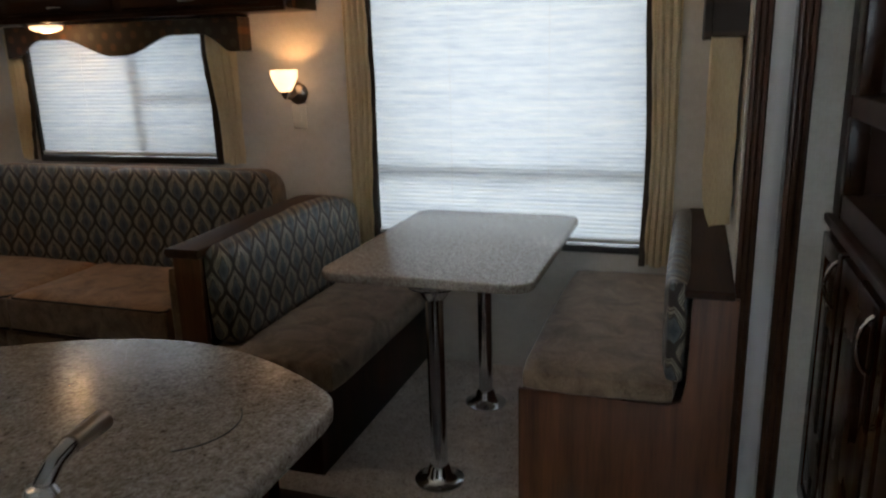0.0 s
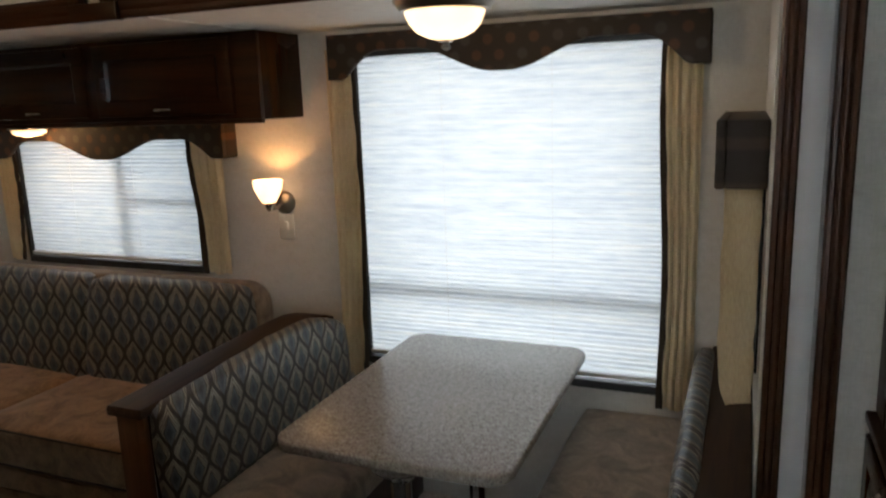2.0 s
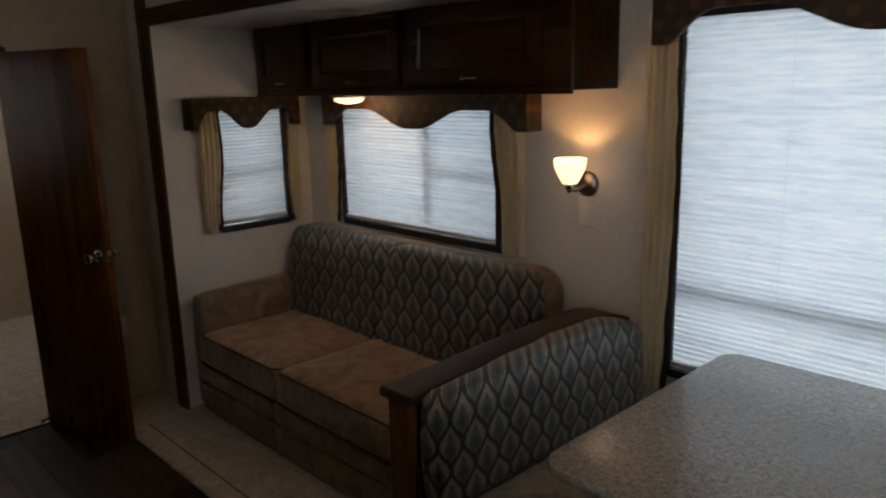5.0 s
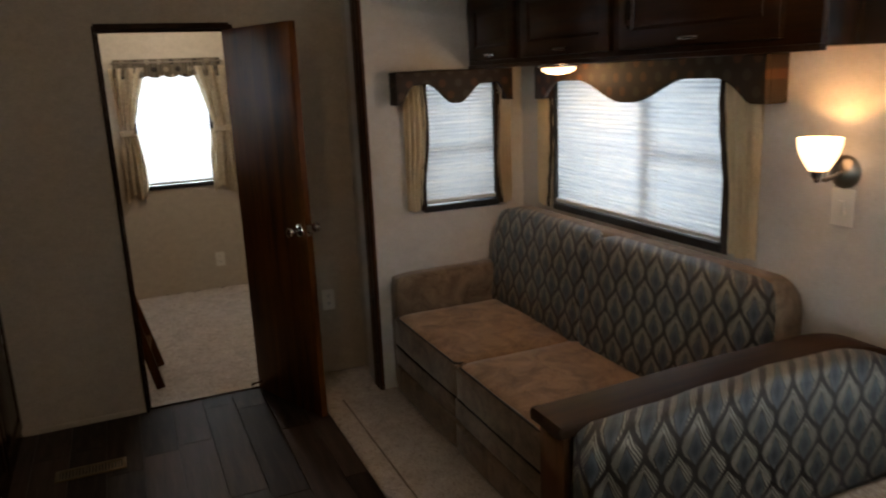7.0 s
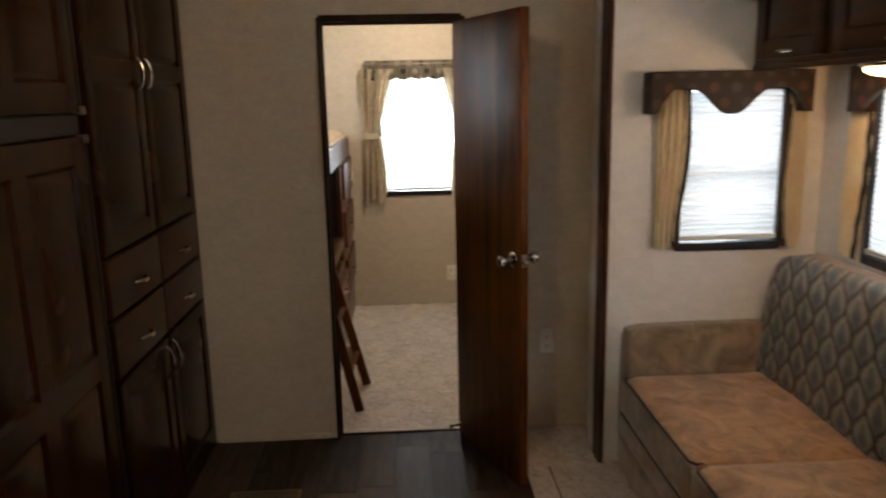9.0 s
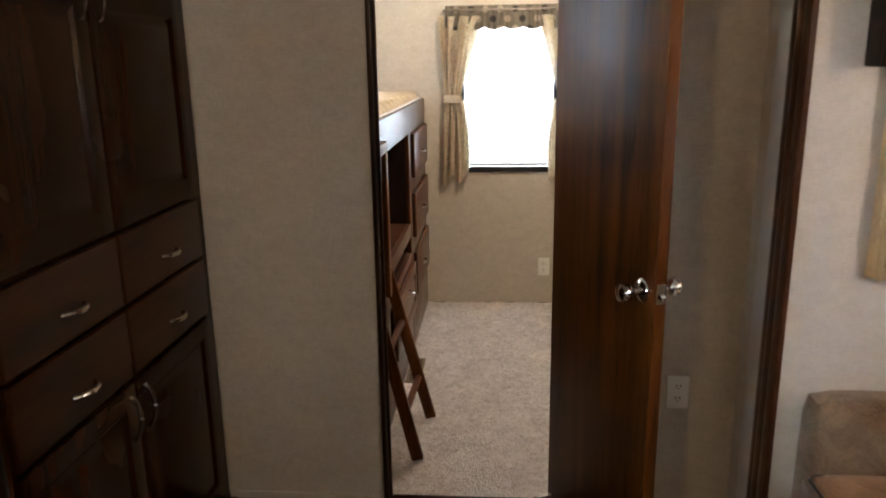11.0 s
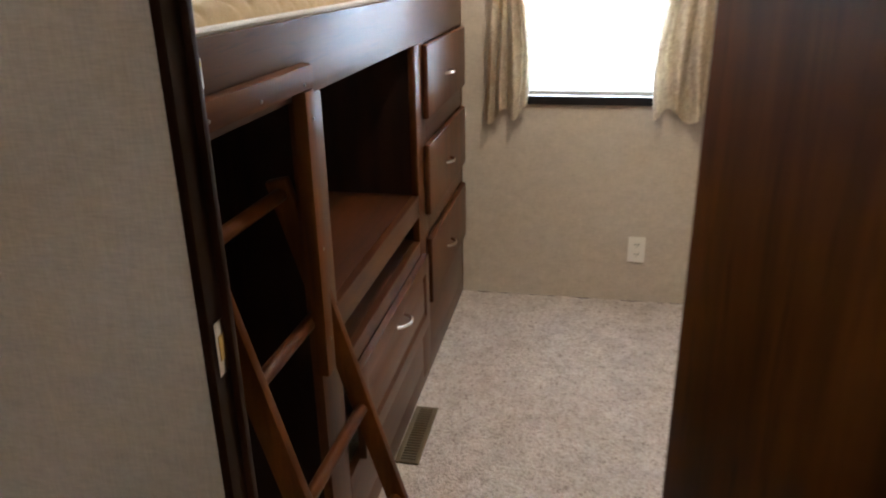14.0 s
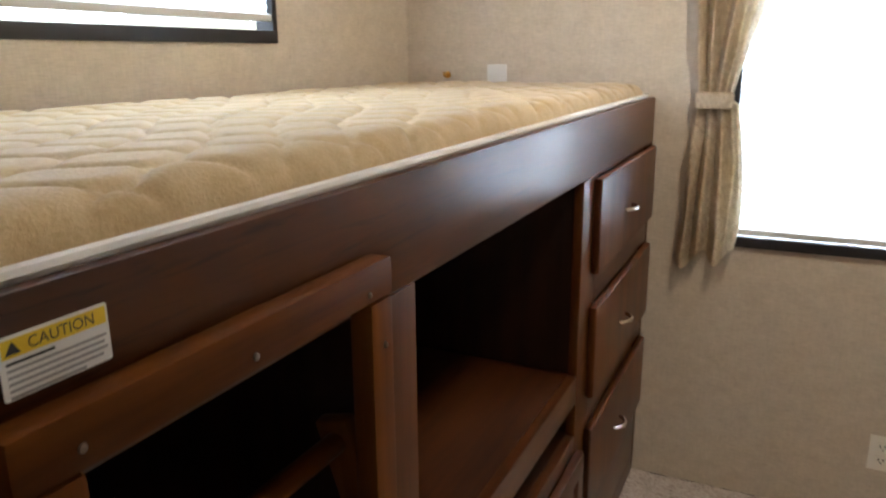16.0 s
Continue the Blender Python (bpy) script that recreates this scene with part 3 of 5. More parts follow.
carpet("carpet_bunk", XB, XD - 0.030, YS, 2.9, 0.002, "beige speckled cut-pile carpet in the bunk room", 120, 150)
carpet("carpet_slide", XD + 0.002, XS + 0.02, 1.82, YW, 0.020, "beige speckled cut-pile carpet of the slide-out", 190, 70)
s = bmesh.new()
box(XD, XS + 0.05, 1.822, YW + 0.05, -0.04, 0.004, 0.002, s)
solo("slide_floor", s, CARPET, "carpeted slide-out deck edge", "floor", "", "structure")
s = bmesh.new()
box(XB - 0.05, XD - 0.052, YS - 0.05, 2.95, -0.06, -0.020, 0, s)
solo("subfloor_bunk", s, INSIDE_SHADED, "subfloor under the bunk room carpet", "floor", "", "structure")
s = bmesh.new()
for y in (1.918,):
    box(XE + 0.02, -2.05, y - 0.004, y + 0.004, 0.018, 0.0235, 0.001, s)
solo("carpet_seam", s, SUEDE_T, "flattened seam line along the slide-out carpet", "trim", "", "structure")
s = bmesh.new()
box(XD - 0.036, XD - 0.022, DO[0], DO[1], -0.005, 0.006, 0.003, s)
solo("threshold", s, DARKWOOD, "dark strip between plank floor and carpet", "trim", "", "structure")


# slide-out fascia and posts
def moulding(x0, x1, y, z0, z1, name, parent, material):
    """A stepped wood moulding along x that stands out towards -y."""
    h = z1 - z0
    prof = [(0, 0), (0.014, 0), (0.018, 0.08 * h), (0.019, 0.24 * h), (0.0165, 0.30 * h), (0.021, 0.42 * h), (0.022, 0.50 * h), (0.021, 0.60 * h), (0.0165, 0.70 * h), (0.018, 0.78 * h), (0.017, 0.92 * h), (0.012, h), (0, h)]
    return part(name, extrude(prof, lambda u, v, w: Vector((w, y - u, z0 + v)), x0, x1), material, parent)


def post(x0, x1, y, z0, z1, name, parent, material):
    wd = x1 - x0
    prof = [(0, 0), (0, 0.014), (0.10 * wd, 0.020), (0.25 * wd, 0.021), (0.32 * wd, 0.018), (0.42 * wd, 0.023), (0.50 * wd, 0.024), (0.58 * wd, 0.023), (0.68 * wd, 0.018), (0.75 * wd, 0.021), (0.90 * wd, 0.020), (wd, 0.014), (wd, 0)]
    return part(name, extrude(prof, lambda u, v, w: Vector((x0 + u, y - v, w)), z0, z1), material, parent)


t = thing("trim_fascia", (-2.0, YF, ZS), "dark cherry double moulding over the slide-out opening", "trim", "", "structure")
for x0, x1 in ((XE - 0.06, -2.163), (-1.978, 0.0)):
    moulding(x0, x1, YF + 0.02, ZS - 0.006, ZS + 0.072, "lower_moulding", t, DARKWOOD_X)
    moulding(x0, x1, YF + 0.02, ZS + 0.128, ZS + 0.192, "upper_moulding", t, DARKWOOD_X)
b = bmesh.new()
for q in ((-2.166, -1.975, ZS - 0.010, ZS + 0.045), (-2.166, -1.975, ZS + 0.142, ZS + 0.200), (-2.166, -2.116, ZS + 0.045, ZS + 0.142), (-2.036, -1.975, ZS + 0.045, ZS + 0.142)):
    box(q[0], q[1], YF - 0.014, YF + 0.02, q[2], q[3], 0.004, b)
part("square_block", b, CHERRY_X, t, "square cherry block with a pale inset")
t = thing("trim_post_west", (-4.0, YF + 0.09, 0), "dark cherry upright trim at the slide-out corner", "trim", "", "structure")
post(-4.062, -3.942, YF + 0.03, 0.012, ZS + 0.19, "upright_moulding", t, POST_WOOD)
b = box(-4.180, -4.064, YF + 0.022, YF + 0.05, 0.012, ZS + 0.15, 0.010)
part("seal", b, SILVER, t, "grey bulb seal")
t = thing("trim_post_east", (-0.06, YF, 0), "dark fluted upright trims with a grey seal between", "trim", "", "structure")
post(-0.133, -0.085, YF + 0.02, 0.004, ZS, "inner_moulding", t, POST_WOOD)
part("seal", extrude([(0, 0), (0.012, 0.012), (0.028, 0.016), (0.045, 0.012), (0.053, 0)], lambda u, v, w: Vector((-0.084 + u * 1.08, YF - v, w)), 0.0, ZS), SILVER, t, "grey bulb seal")
part("seal_backing", box(-0.085, -0.027, YF, YF + 0.03, 0.0, ZS, 0), SILVER, t)
post(-0.026, 0.026, YF + 0.01, 0.0, ZC, "outer_moulding", t, POST_WOOD)
t = solo("baseboard_west", box(XD, XD + 0.007, 0.465, DO[0] - 0.045, 0, 0.028, 0.002), WALL_TAN, "thin tan vinyl base strip under the wall", "baseboard", "", "structure")


# ---- doorway and door ----
t = thing("door_1", (XD, 1.31, 0), "dark walnut doorway frame, door swung open into the room", "door", "", "structure")
b = bmesh.new()
for y0, y1 in ((DO[0] - 0.008, DO[0] + 0.006), (DO[1] - 0.006, DO[1] + 0.016)):
    box(XD - 0.034, XD + (0.015 if y0 < 1.2 else 0.008), y0, y1, 0, DO[3] + 0.012, 0.003, b)
box(XD - 0.034, XD + 0.008, DO[0], DO[1], DO[3] - 0.006, DO[3] + 0.022, 0.003, b)
part("door_frame", b, DARKWOOD, t)
b = box(XD - 0.032, XD - 0.020, DO[0] + 0.006, DO[0] + 0.017, 0, DO[3] - 0.006, 0.003)
box(XD - 0.033, XD - 0.020, DO[0], DO[1], DO[3] - 0.018, DO[3] - 0.006, 0.003, b)
part("door_stop", b, DARKWOOD, t)
sp = part("strike_plate", box(XD - 0.018, XD + 0.007, DO[0] + 0.006, DO[0] + 0.0085, 0.885, 0.960, 0.001), CHROME, t, "nickel strike plate on the jamb")
part("latch_hole", box(XD - 0.014, XD + 0.001, DO[0] + 0.0078, DO[0] + 0.0095, 0.905, 0.940, 0.001), BRASS, sp, "brass-edged latch hole")
HINGE, ANG = Vector((XD + 0.009, 1.566, 0)), math.atan2(0.209, 0.524)
DW, DT = 0.564, 0.034


def dl(u, v, w):
    """Places on the open door leaf: u from the hinge, v up, w out of the side that faces the room's south."""
    return HINGE + Vector((u * math.cos(ANG) + w * math.sin(ANG), u * math.sin(ANG) - w * math.cos(ANG), v))


leaf = part("door_leaf", extrude([(0, 0.015), (DW, 0.015), (DW, 1.862), (0, 1.862)], dl, -DT, 0.0, 0.002), DOOR_WOOD, t, "dark walnut flush door leaf")
for side, off in ((1, 0.0), (-1, -DT)):
    axis = dl(0, 0, side) - dl(0, 0, 0)
    part("doorknob", lathe([(0.0, 0.0), (0.031, 0.0), (0.031, 0.004), (0.026, 0.010), (0.012, 0.016), (0.010, 0.030), (0.016, 0.036), (0.024, 0.046), (0.026, 0.056), (0.022, 0.066), (0.010, 0.071), (0.0, 0.072)], dl(0.512, 0.938, off), axis), KNOB, leaf, "polished nickel knob")
b = extrude([(0.915, -0.029), (0.965, -0.029), (0.965, -0.005), (0.915, -0.005)], lambda u, v, w: dl(w, u, v), DW - 0.001, DW + 0.0015)
part("latch_plate", b, BRONZE, leaf)
part("latch_bolt", lathe([(0, 0), (0.011, 0), (0.011, 0.004), (0.009, 0.010), (0.005, 0.014), (0, 0.015)], dl(DW + 0.001, 0.935, -0.017), dl(1, 0, 0) - dl(0, 0, 0), 16), KNOB, leaf, "rounded nickel latch bolt")
for z in (0.22, 0.94, 1.66):
    part("hinge", rod(dl(0.010, z, -DT - 0.003), dl(0.010, z + 0.075, -DT - 0.003), 0.006, None, 10), CHROME, leaf)
part("door_stopper", lathe([(0, 0), (0.012, 0), (0.012, 0.004), (0.006, 0.006), (0.006, 0.05), (0.010, 0.052), (0.010, 0.06), (0, 0.061)], dl(0.03, 0.06, 0.0), dl(0, 0, 1) - dl(0, 0, 0), 12), CHROME, leaf)


# ---- windows, shades, valances, curtains ----
def window(name, hole, to3d, bars, label):
    """hole (u0, u1, z0, z1); to3d(u, z, d): d metres out of the room from the wall's face."""
    u0, u1, z0, z1 = hole
    t = thing(name, to3d((u0 + u1) / 2, z0, 0.02), label, "window", "", "structure")
    def bar(a0, a1, c0, c1, d0, d1, b=None, bev=0.004):
        p, q = to3d(a0, c0, d0), to3d(a1, c1, d1)
        return box(min(p.x, q.x), max(p.x, q.x), min(p.y, q.y), max(p.y, q.y), min(p.z, q.z), max(p.z, q.z), bev, b)
    b = bar(u0, u1, z0 - 0.022, z0 + 0.010, -0.012, 0.05)
    bar(u0, u1, z1 - 0.012, z1 + 0.012, -0.006, 0.05, b)
    bar(u0 - 0.012, u0 + 0.008, z0 - 0.022, z1 + 0.012, -0.006, 0.05, b)
    bar(u1 - 0.008, u1 + 0.012, z0 - 0.022, z1 + 0.012, -0.006, 0.05, b)
    part("window_frame", b, BLACK, t, "black rounded window frame")
    b = bmesh.new()
    for a0, a1, c0, c1 in bars:
        bar(a0, a1, c0, c1, 0.048, 0.068, b)
    if bars:
        part("glazing_bar", b, ALU, t, "grey metal glazing bar")
    g = part("pane", bar(u0, u1, z0, z1, 0.072, 0.076, None, 0), GLASS, t)
    g.visible_shadow = False
    return t


def shade(u0, u1, z0, z1, to3d, label, pleat=0.019, depth=0.006):
    """A pleated shade with its rails."""
    t = thing("pleated_shade", to3d((u0 + u1) / 2, z0, 0.0), label, "window shade", "window shades")
    n = int(round((z1 - z0 - 0.02) / pleat))
    def at(u, v):
        z = z0 + 0.018 + v * (z1 - z0 - 0.018)
        k = round(v * 2 * n)
        ruffle = 0.0015 * noise.noise(Vector((u * 6, z * 30, u0)))
        return to3d(u0 + u * (u1 - u0), z, 0.012 + (depth / 2 if k % 2 else -depth / 2) + ruffle)
    part("cloth", sheet(at, 24, 2 * n), BLIND, t)
    p, q = to3d(u0, z0, -0.002), to3d(u1, z0 + 0.018, 0.022)
    part("bottom_rail", box(min(p.x, q.x), max(p.x, q.x), min(p.y, q.y), max(p.y, q.y), min(p.z, q.z), max(p.z, q.z), 0.004), RAIL, t)
    for f in (0.30, 0.66):
        if u1 - u0 > 0.6 or f > 0.5:
            u = u0 + f * (u1 - u0)
            part("cord", tube([to3d(u, z0 + 0.02 + i * pleat / 2, 0.0065 + (0.0055 if i % 2 else 0)) for i in range(2 * n)], 0.0011, 5), TAPE, t)
    return t


def smooth(a):
    a = max(0.0, min(1.0, a))
    return a * a * (3 - 2 * a)


def valance_edge(f, drop, lobes):
    """How far the lower edge hangs below the top at share f of the width."""
    if f > 0.5:
        f = 1 - f
    ends, dip = lobes
    if f < 0.05:
        return drop
    if f < 0.16:
        return drop - (drop - ends) * math.sin((f - 0.05) / 0.11 * math.pi / 2)
    if f < 0.26:
        return ends
    return ends + (dip - ends) * smooth((f - 0.26) / 0.22)


def valance(name, u0, u1, ztop, drop, lobes, to3d, depth, material, label, thick=0.025):
    n = 72
    t = thing(name, to3d((u0 + u1) / 2, ztop - drop, -depth), label, "valance", "padded valances")
    top = [(u0, ztop), (u1, ztop)]
    low = [(u1 + (u0 - u1) * i / n, ztop - valance_edge(i / n, drop, lobes)) for i in range(n + 1)]
    part("front", extrude(top + low, lambda u, v, w: to3d(u, v, -w), depth - thick, depth, 0.006), material, t)
    for a, c in ((u0, u0 + thick), (u1 - thick, u1)):
        p, q = to3d(a, ztop - drop, 0.0), to3d(c, ztop - 0.001, -depth + thick - 0.001)
        part("return", box(min(p.x, q.x), max(p.x, q.x), min(p.y, q.y), max(p.y, q.y), min(p.z, q.z), max(p.z, q.z), 0.006), material, t)
    p, q = to3d(u0 + thick, ztop - 0.025, 0.0), to3d(u1 - thick, ztop - 0.003, -depth + thick - 0.001)
    part("top_board", box(min(p.x, q.x), max(p.x, q.x), min(p.y, q.y), max(p.y, q.y), min(p.z, q.z), max(p.z, q.z), 0.002), DARKWOOD, t)
    return t


def curtain(u_out, u_in, z0, z1, to3d, label, sway=0.008, folds=4, material=None, edged=True, depth=0.034):
    """A gathered side curtain; u_in is the edge beside the glass, with a dark braid."""
    t = thing("curtain", to3d((u_out + u_in) / 2, z0, -depth / 2), label, "curtain", "side curtains")
    sg = 1 if u_in > u_out else -1
    def edge(v):
        return u_in - sg * (sway * (1 - v) ** 1.4 + 0.008 * math.sin(v * 7 + u_out * 3))
    def at(u, v):
        e = edge(v)
        x = u_out + u * (e - u_out)
        w = 0.5 + 0.5 * math.sin(u * folds * 2 * math.pi + 0.7 * math.sin(v * 4) + u_out * 9)
        crimp = 0.004 * noise.noise(Vector((u * 14, v * 10, u_out * 5)))
        gather = 0.72 + 0.28 * math.sin(min(1, v * 7) * math.pi / 2)
        return to3d(x, z0 + v * (z1 - z0) + 0.006 * math.sin(u * 9) * (1 - v), -0.010 - (depth - 0.014) * w ** 0.8 * gather - crimp)
    part("cloth", sheet(at, 60, 40, 0.002), material or CREAM, t)
    if edged:
        def band(u, v):
            e = edge(v)
            return to3d(e + sg * (u - 0.35) * 0.026, z0 + v * (z1 - z0), -0.024 - 0.0015 * math.sin(v * 40 + u))
        part("braid_edging", sheet(band, 4, 60, 0.004), EDGING, t, "dark braided edging")
    return t


north = lambda u, z, d: Vector((u, YW + d, z))
west = lambda u, z, d: Vector((XE - d, u, z))
east = lambda u, z, d: Vector((XS + d, u, z))
bunkend = lambda u, z, d: Vector((XB - d, u, z))
bunkside = lambda u, z, d: Vector((u, YS - d, z))

window("window_1", W1, north, [(W1[0], W1[1], 0.905, 0.945)], "large black-framed window over the dinette")
window("window_2", W2, north, [(-2.995, -2.955, W2[2], W2[3]), (-2.955, W2[1], 1.25, 1.275)], "wide black-framed sliding window over the sofa")
window("window_3", W3, west, [(W3[0], W3[1], 1.22, 1.245)], "small black-framed window beside the sofa")
window("window_4", W4, east, [], "small black-framed window behind the dinette bench")
window("window_5", W5, bunkend, [(W5[0], W5[1], 1.282, 1.309)], "black-framed window of the bunk room")
window("window_6", W6, bunkside, [], "black-framed window over the bunk")
shade(W1[0] + 0.004, W1[1] - 0.004, 0.630, W1[3] - 0.014, north, "white pleated shade, fully down, glowing with daylight")
shade(W2[0] + 0.004, W2[1] - 0.004, 0.970, W2[3] - 0.014, north, "white pleated shade, fully down, over the sofa")
shade(W3[0] + 0.004, W3[1] - 0.004, 0.970, W3[3] - 0.014, west, "white pleated shade, fully down, beside the sofa")
shade(W4[0] + 0.004, W4[1] - 0.004, 0.970, W4[3] - 0.014, east, "white pleated shade, fully down, behind the bench")
shade(W5[0] + 0.004, W5[1] - 0.004, 0.875, W5[3] - 0.014, bunkend, "white pleated shade, fully down, bright with daylight")
shade(W6[0] + 0.004, W6[1] - 0.004, 1.505, W6[3] - 0.014, bunkside, "white pleated shade, fully down, over the bunk")
valance("valance", -1.725, -0.312, 1.950, 0.170, (0.066, 0.162), north, 0.10, DOT_X, "dark brown dotted scalloped valance over the dinette window")
valance("valance", -3.655, -2.262, 1.630, 0.155, (0.072, 0.160), north, 0.10, DOT_X, "dark brown dotted scalloped valance over the sofa window")
valance("valance", 2.27, 2.895, 1.628, 0.155, (0.065, 0.158), west, 0.10, DOT_Y, "dark brown dotted scalloped valance on the slide-out end")
valance("valance", 2.24, 2.90, 1.625, 0.168, (0.085, 0.165), east, 0.122, DOT_Y, "dark brown dotted scalloped valance behind the bench")
curtain(-1.775, -1.655, 0.535, 1.90, north, "cream gathered curtain with dark braid, dinette window")
curtain(-0.335, -0.448, 0.545, 1.90, north, "cream gathered curtain with dark braid, dinette window")
curtain(-3.755, -3.625, 0.945, 1.60, north, "short cream curtain with dark braid, sofa window", 0.025)
curtain(-2.345, -2.505, 0.940, 1.60, north, "short cream curtain with dark braid, sofa window", 0.04)
curtain(2.325, 2.440, 0.945, 1.60, west, "short cream curtain with dark braid, slide-out end", 0.03)
curtain(2.915, 2.835, 0.940, 1.60, west, "short cream curtain with dark braid, slide-out end", 0.015)
curtain(2.255, 2.445, 0.89, 1.595, east, "short cream curtain behind the dinette bench", 0.02, 4, None, True, 0.10)
curtain(2.91, 2.83, 0.86, 1.595, east, "short cream curtain behind the dinette bench", 0.02, 3, None, True, 0.09)


# bunk room curtains, held by bands
def tied_curtain(u_out, u_top, u_tie, z0, z1, ztie, to3d, label):
    t = thing("tied_curtain", to3d(u_out, z0, -0.03), label, "curtain", "tied-back curtains")
    sg = 1 if u_top > u_out else -1
    def at(u, v):
        z = z0 + v * (z1 - z0)
        if z > ztie:
            f = (z - ztie) / (z1 - ztie)
            inn = u_tie + (u_top - u_tie) * f ** 1.15
            out = u_out + sg * 0.03 * (1 - f)
        else:
            f = (ztie - z) / (ztie - z0)
            inn = u_tie + sg * (0.02 + 0.035 * math.sin(f * 2.4))
            out = u_out + sg * 0.03 * (1 - f)
        x = out + u * (inn - out)
        w = 0.5 + 0.5 * math.sin(u * 3.4 * 2 * math.pi + v * 2 + 1.6 * noise.noise(Vector((u * 4, v * 3, u_out * 2))))
        pinch = 0.35 + 0.65 * min(1, abs(z - ztie) / 0.16)
        ragged = (0.03 * u + 0.025 * math.sin(u * 11 + u_out * 3)) * max(0, 1 - v / 0.12)
        return to3d(x, z + ragged, -0.012 - 0.050 * w * pinch - 0.004 * noise.noise(Vector((u * 9, v * 12, u_out))))
    part("cloth", sheet(at, 60, 56, 0.002), BROCADE, t)
    a, c = u_out + sg * 0.022, u_tie + sg * 0.008
    p, q = to3d(a, ztie - 0.024, -0.006), to3d(c, ztie + 0.024, -0.058)
    part("tie_band", box(min(p.x, q.x), max(p.x, q.x), min(p.y, q.y), max(p.y, q.y), min(p.z, q.z), max(p.z, q.z), 0.010, None, 3), BROCADE, t)
    return t


tied_curtain(1.045, 1.30, 1.165, 0.785, 1.75, 1.280, bunkend, "gold brocade curtain tied back at the bunk room window")
tied_curtain(1.945, 1.62, 1.745, 0.785, 1.75, 1.280, bunkend, "gold brocade curtain tied back, lower half spread")
t = thing("ruffle_valance", bunkend(1.46, 1.69, -0.03), "short gathered checked valance in black and tan", "valance")
part("cloth", sheet(lambda u, v: bunkend(1.085 + u * 0.75, 1.690 + v * 0.120 - 0.018 * abs(math.sin(u * 21)) * (1 - v), -0.03 - 0.018 * math.sin(u * 95 + 2 * math.sin(u * 17)) * (1.1 - v)), 220, 10, 0.002), CHECK, t)
part("rod", rod(bunkend(1.07, 1.785, -0.03), bunkend(1.85, 1.785, -0.03), 0.008), BRONZE, t)


# ---- dinette ----
def rounded(x0, x1, y0, y1, r, n=8):
    out = []
    for cx, cy, a0 in ((x1 - r, y1 - r, 0), (x0 + r, y1 - r, 90), (x0 + r, y0 + r, 180), (x1 - r, y0 + r, 270)):
        out += [(cx + r * math.cos(radians(a0 + 90 * i / n)), cy + r * math.sin(radians(a0 + 90 * i / n))) for i in range(n + 1)]
    return out


flat = lambda u, v, w: Vector((u, v, w))
t = thing("dining_table", (-1.035, 2.3, 0.02), "stone-pattern laminate dinette table on two chrome posts", "table")
part("tabletop", extrude(rounded(-1.430, -0.710, 1.935, 2.975, 0.075), flat, 0.722, 0.754, 0.008), STONE, t, "grey-beige speckled laminate top")
for y in (1.995, 2.60):
    lg = part("leg", rod((-1.035, y, 0.022), (-1.035, y, 0.722), 0.029, None, 28), STEEL, t, "chrome tube leg")
    part("floor_flange", lathe([(0, 0), (0.085, 0), (0.085, 0.006), (0.060, 0.014), (0.044, 0.030), (0.036, 0.055), (0.029, 0.062)], (-1.035, y, 0.020)), STEEL, lg, "flared chrome base")
    part("top_flange", lathe([(0.029, -0.05), (0.036, -0.045), (0.060, -0.012), (0.085, -0.004), (0.085, 0.0), (0, 0)], (-1.035, y, 0.721)), STEEL, lg)

t = thing("dinette_bench", (-1.65, 2.43, 0.02), "dinette bench with leaf-pattern back and dark wood cap", "bench", "dinette benches")
b = box(-1.935, -1.43, 1.905, YW - 0.004, 0.016, 0.345, 0.006)
part("base", b, DARKWOOD, t, "dark wooden bench box")
part("end_panel", box(-1.940, -1.833, 1.882, 1.904, 0.016, 0.786, 0.004), PANEL_WOOD, t, "walnut end panel")
part("back_board", box(-1.938, -1.842, 1.904, YW - 0.004, 0.346, 0.768, 0.004), DARKWOOD, t)
cap = [(1.868, 0.788), (1.866, 0.806), (1.872, 0.818)] + [(1.872 + (YW - 0.008 - 1.872) * i / 24, 0.818 + 0.016 * smooth(i / 14) - 0.052 * max(0, (i - 19) / 5) ** 2) for i in range(1, 25)] + [(YW - 0.008, 0.745), (2.86, 0.772), (2.70, 0.788)]
part("cap", extrude(cap, lambda u, v, w: Vector((w, u, v)), -1.962, -1.825, 0.006), CAPWOOD, t, "dark stained arm cap")
def sloped(v):
    return Vector((v.co.x - 0.015 * (v.co.z - 0.47) / 0.33, v.co.y, v.co.z + (0.018 * smooth((v.co.y - 1.9) / 0.7) - 0.055 * max(0, (v.co.y - 2.72) / 0.235) ** 2 + 0.006 * noise.noise(Vector((4.0, v.co.y * 9, 1.0)))) * max(0, (v.co.z - 0.6) / 0.2)))
b = cushion(-1.838, -1.715, 1.905, 2.955, 0.470, 0.815, 0.042, 0.014, None, 22)
for v in b.verts:
    v.co = sloped(v)
bc = part("back_cushion", b, LEAF_Y, t, "woven leaf-pattern back cushion")
part("piping", tube([(-1.838 - 0.008 * i / 8, 1.905, 0.49 + 0.31 * i / 8) for i in range(9)], 0.004, 6), TAPE, bc, "pale piping")
part("seat_cushion", cushion(-1.84, -1.345, 1.862, 2.985, 0.348, 0.470, 0.035, 0.010), SUEDE_T, t, "brown suede seat cushion")

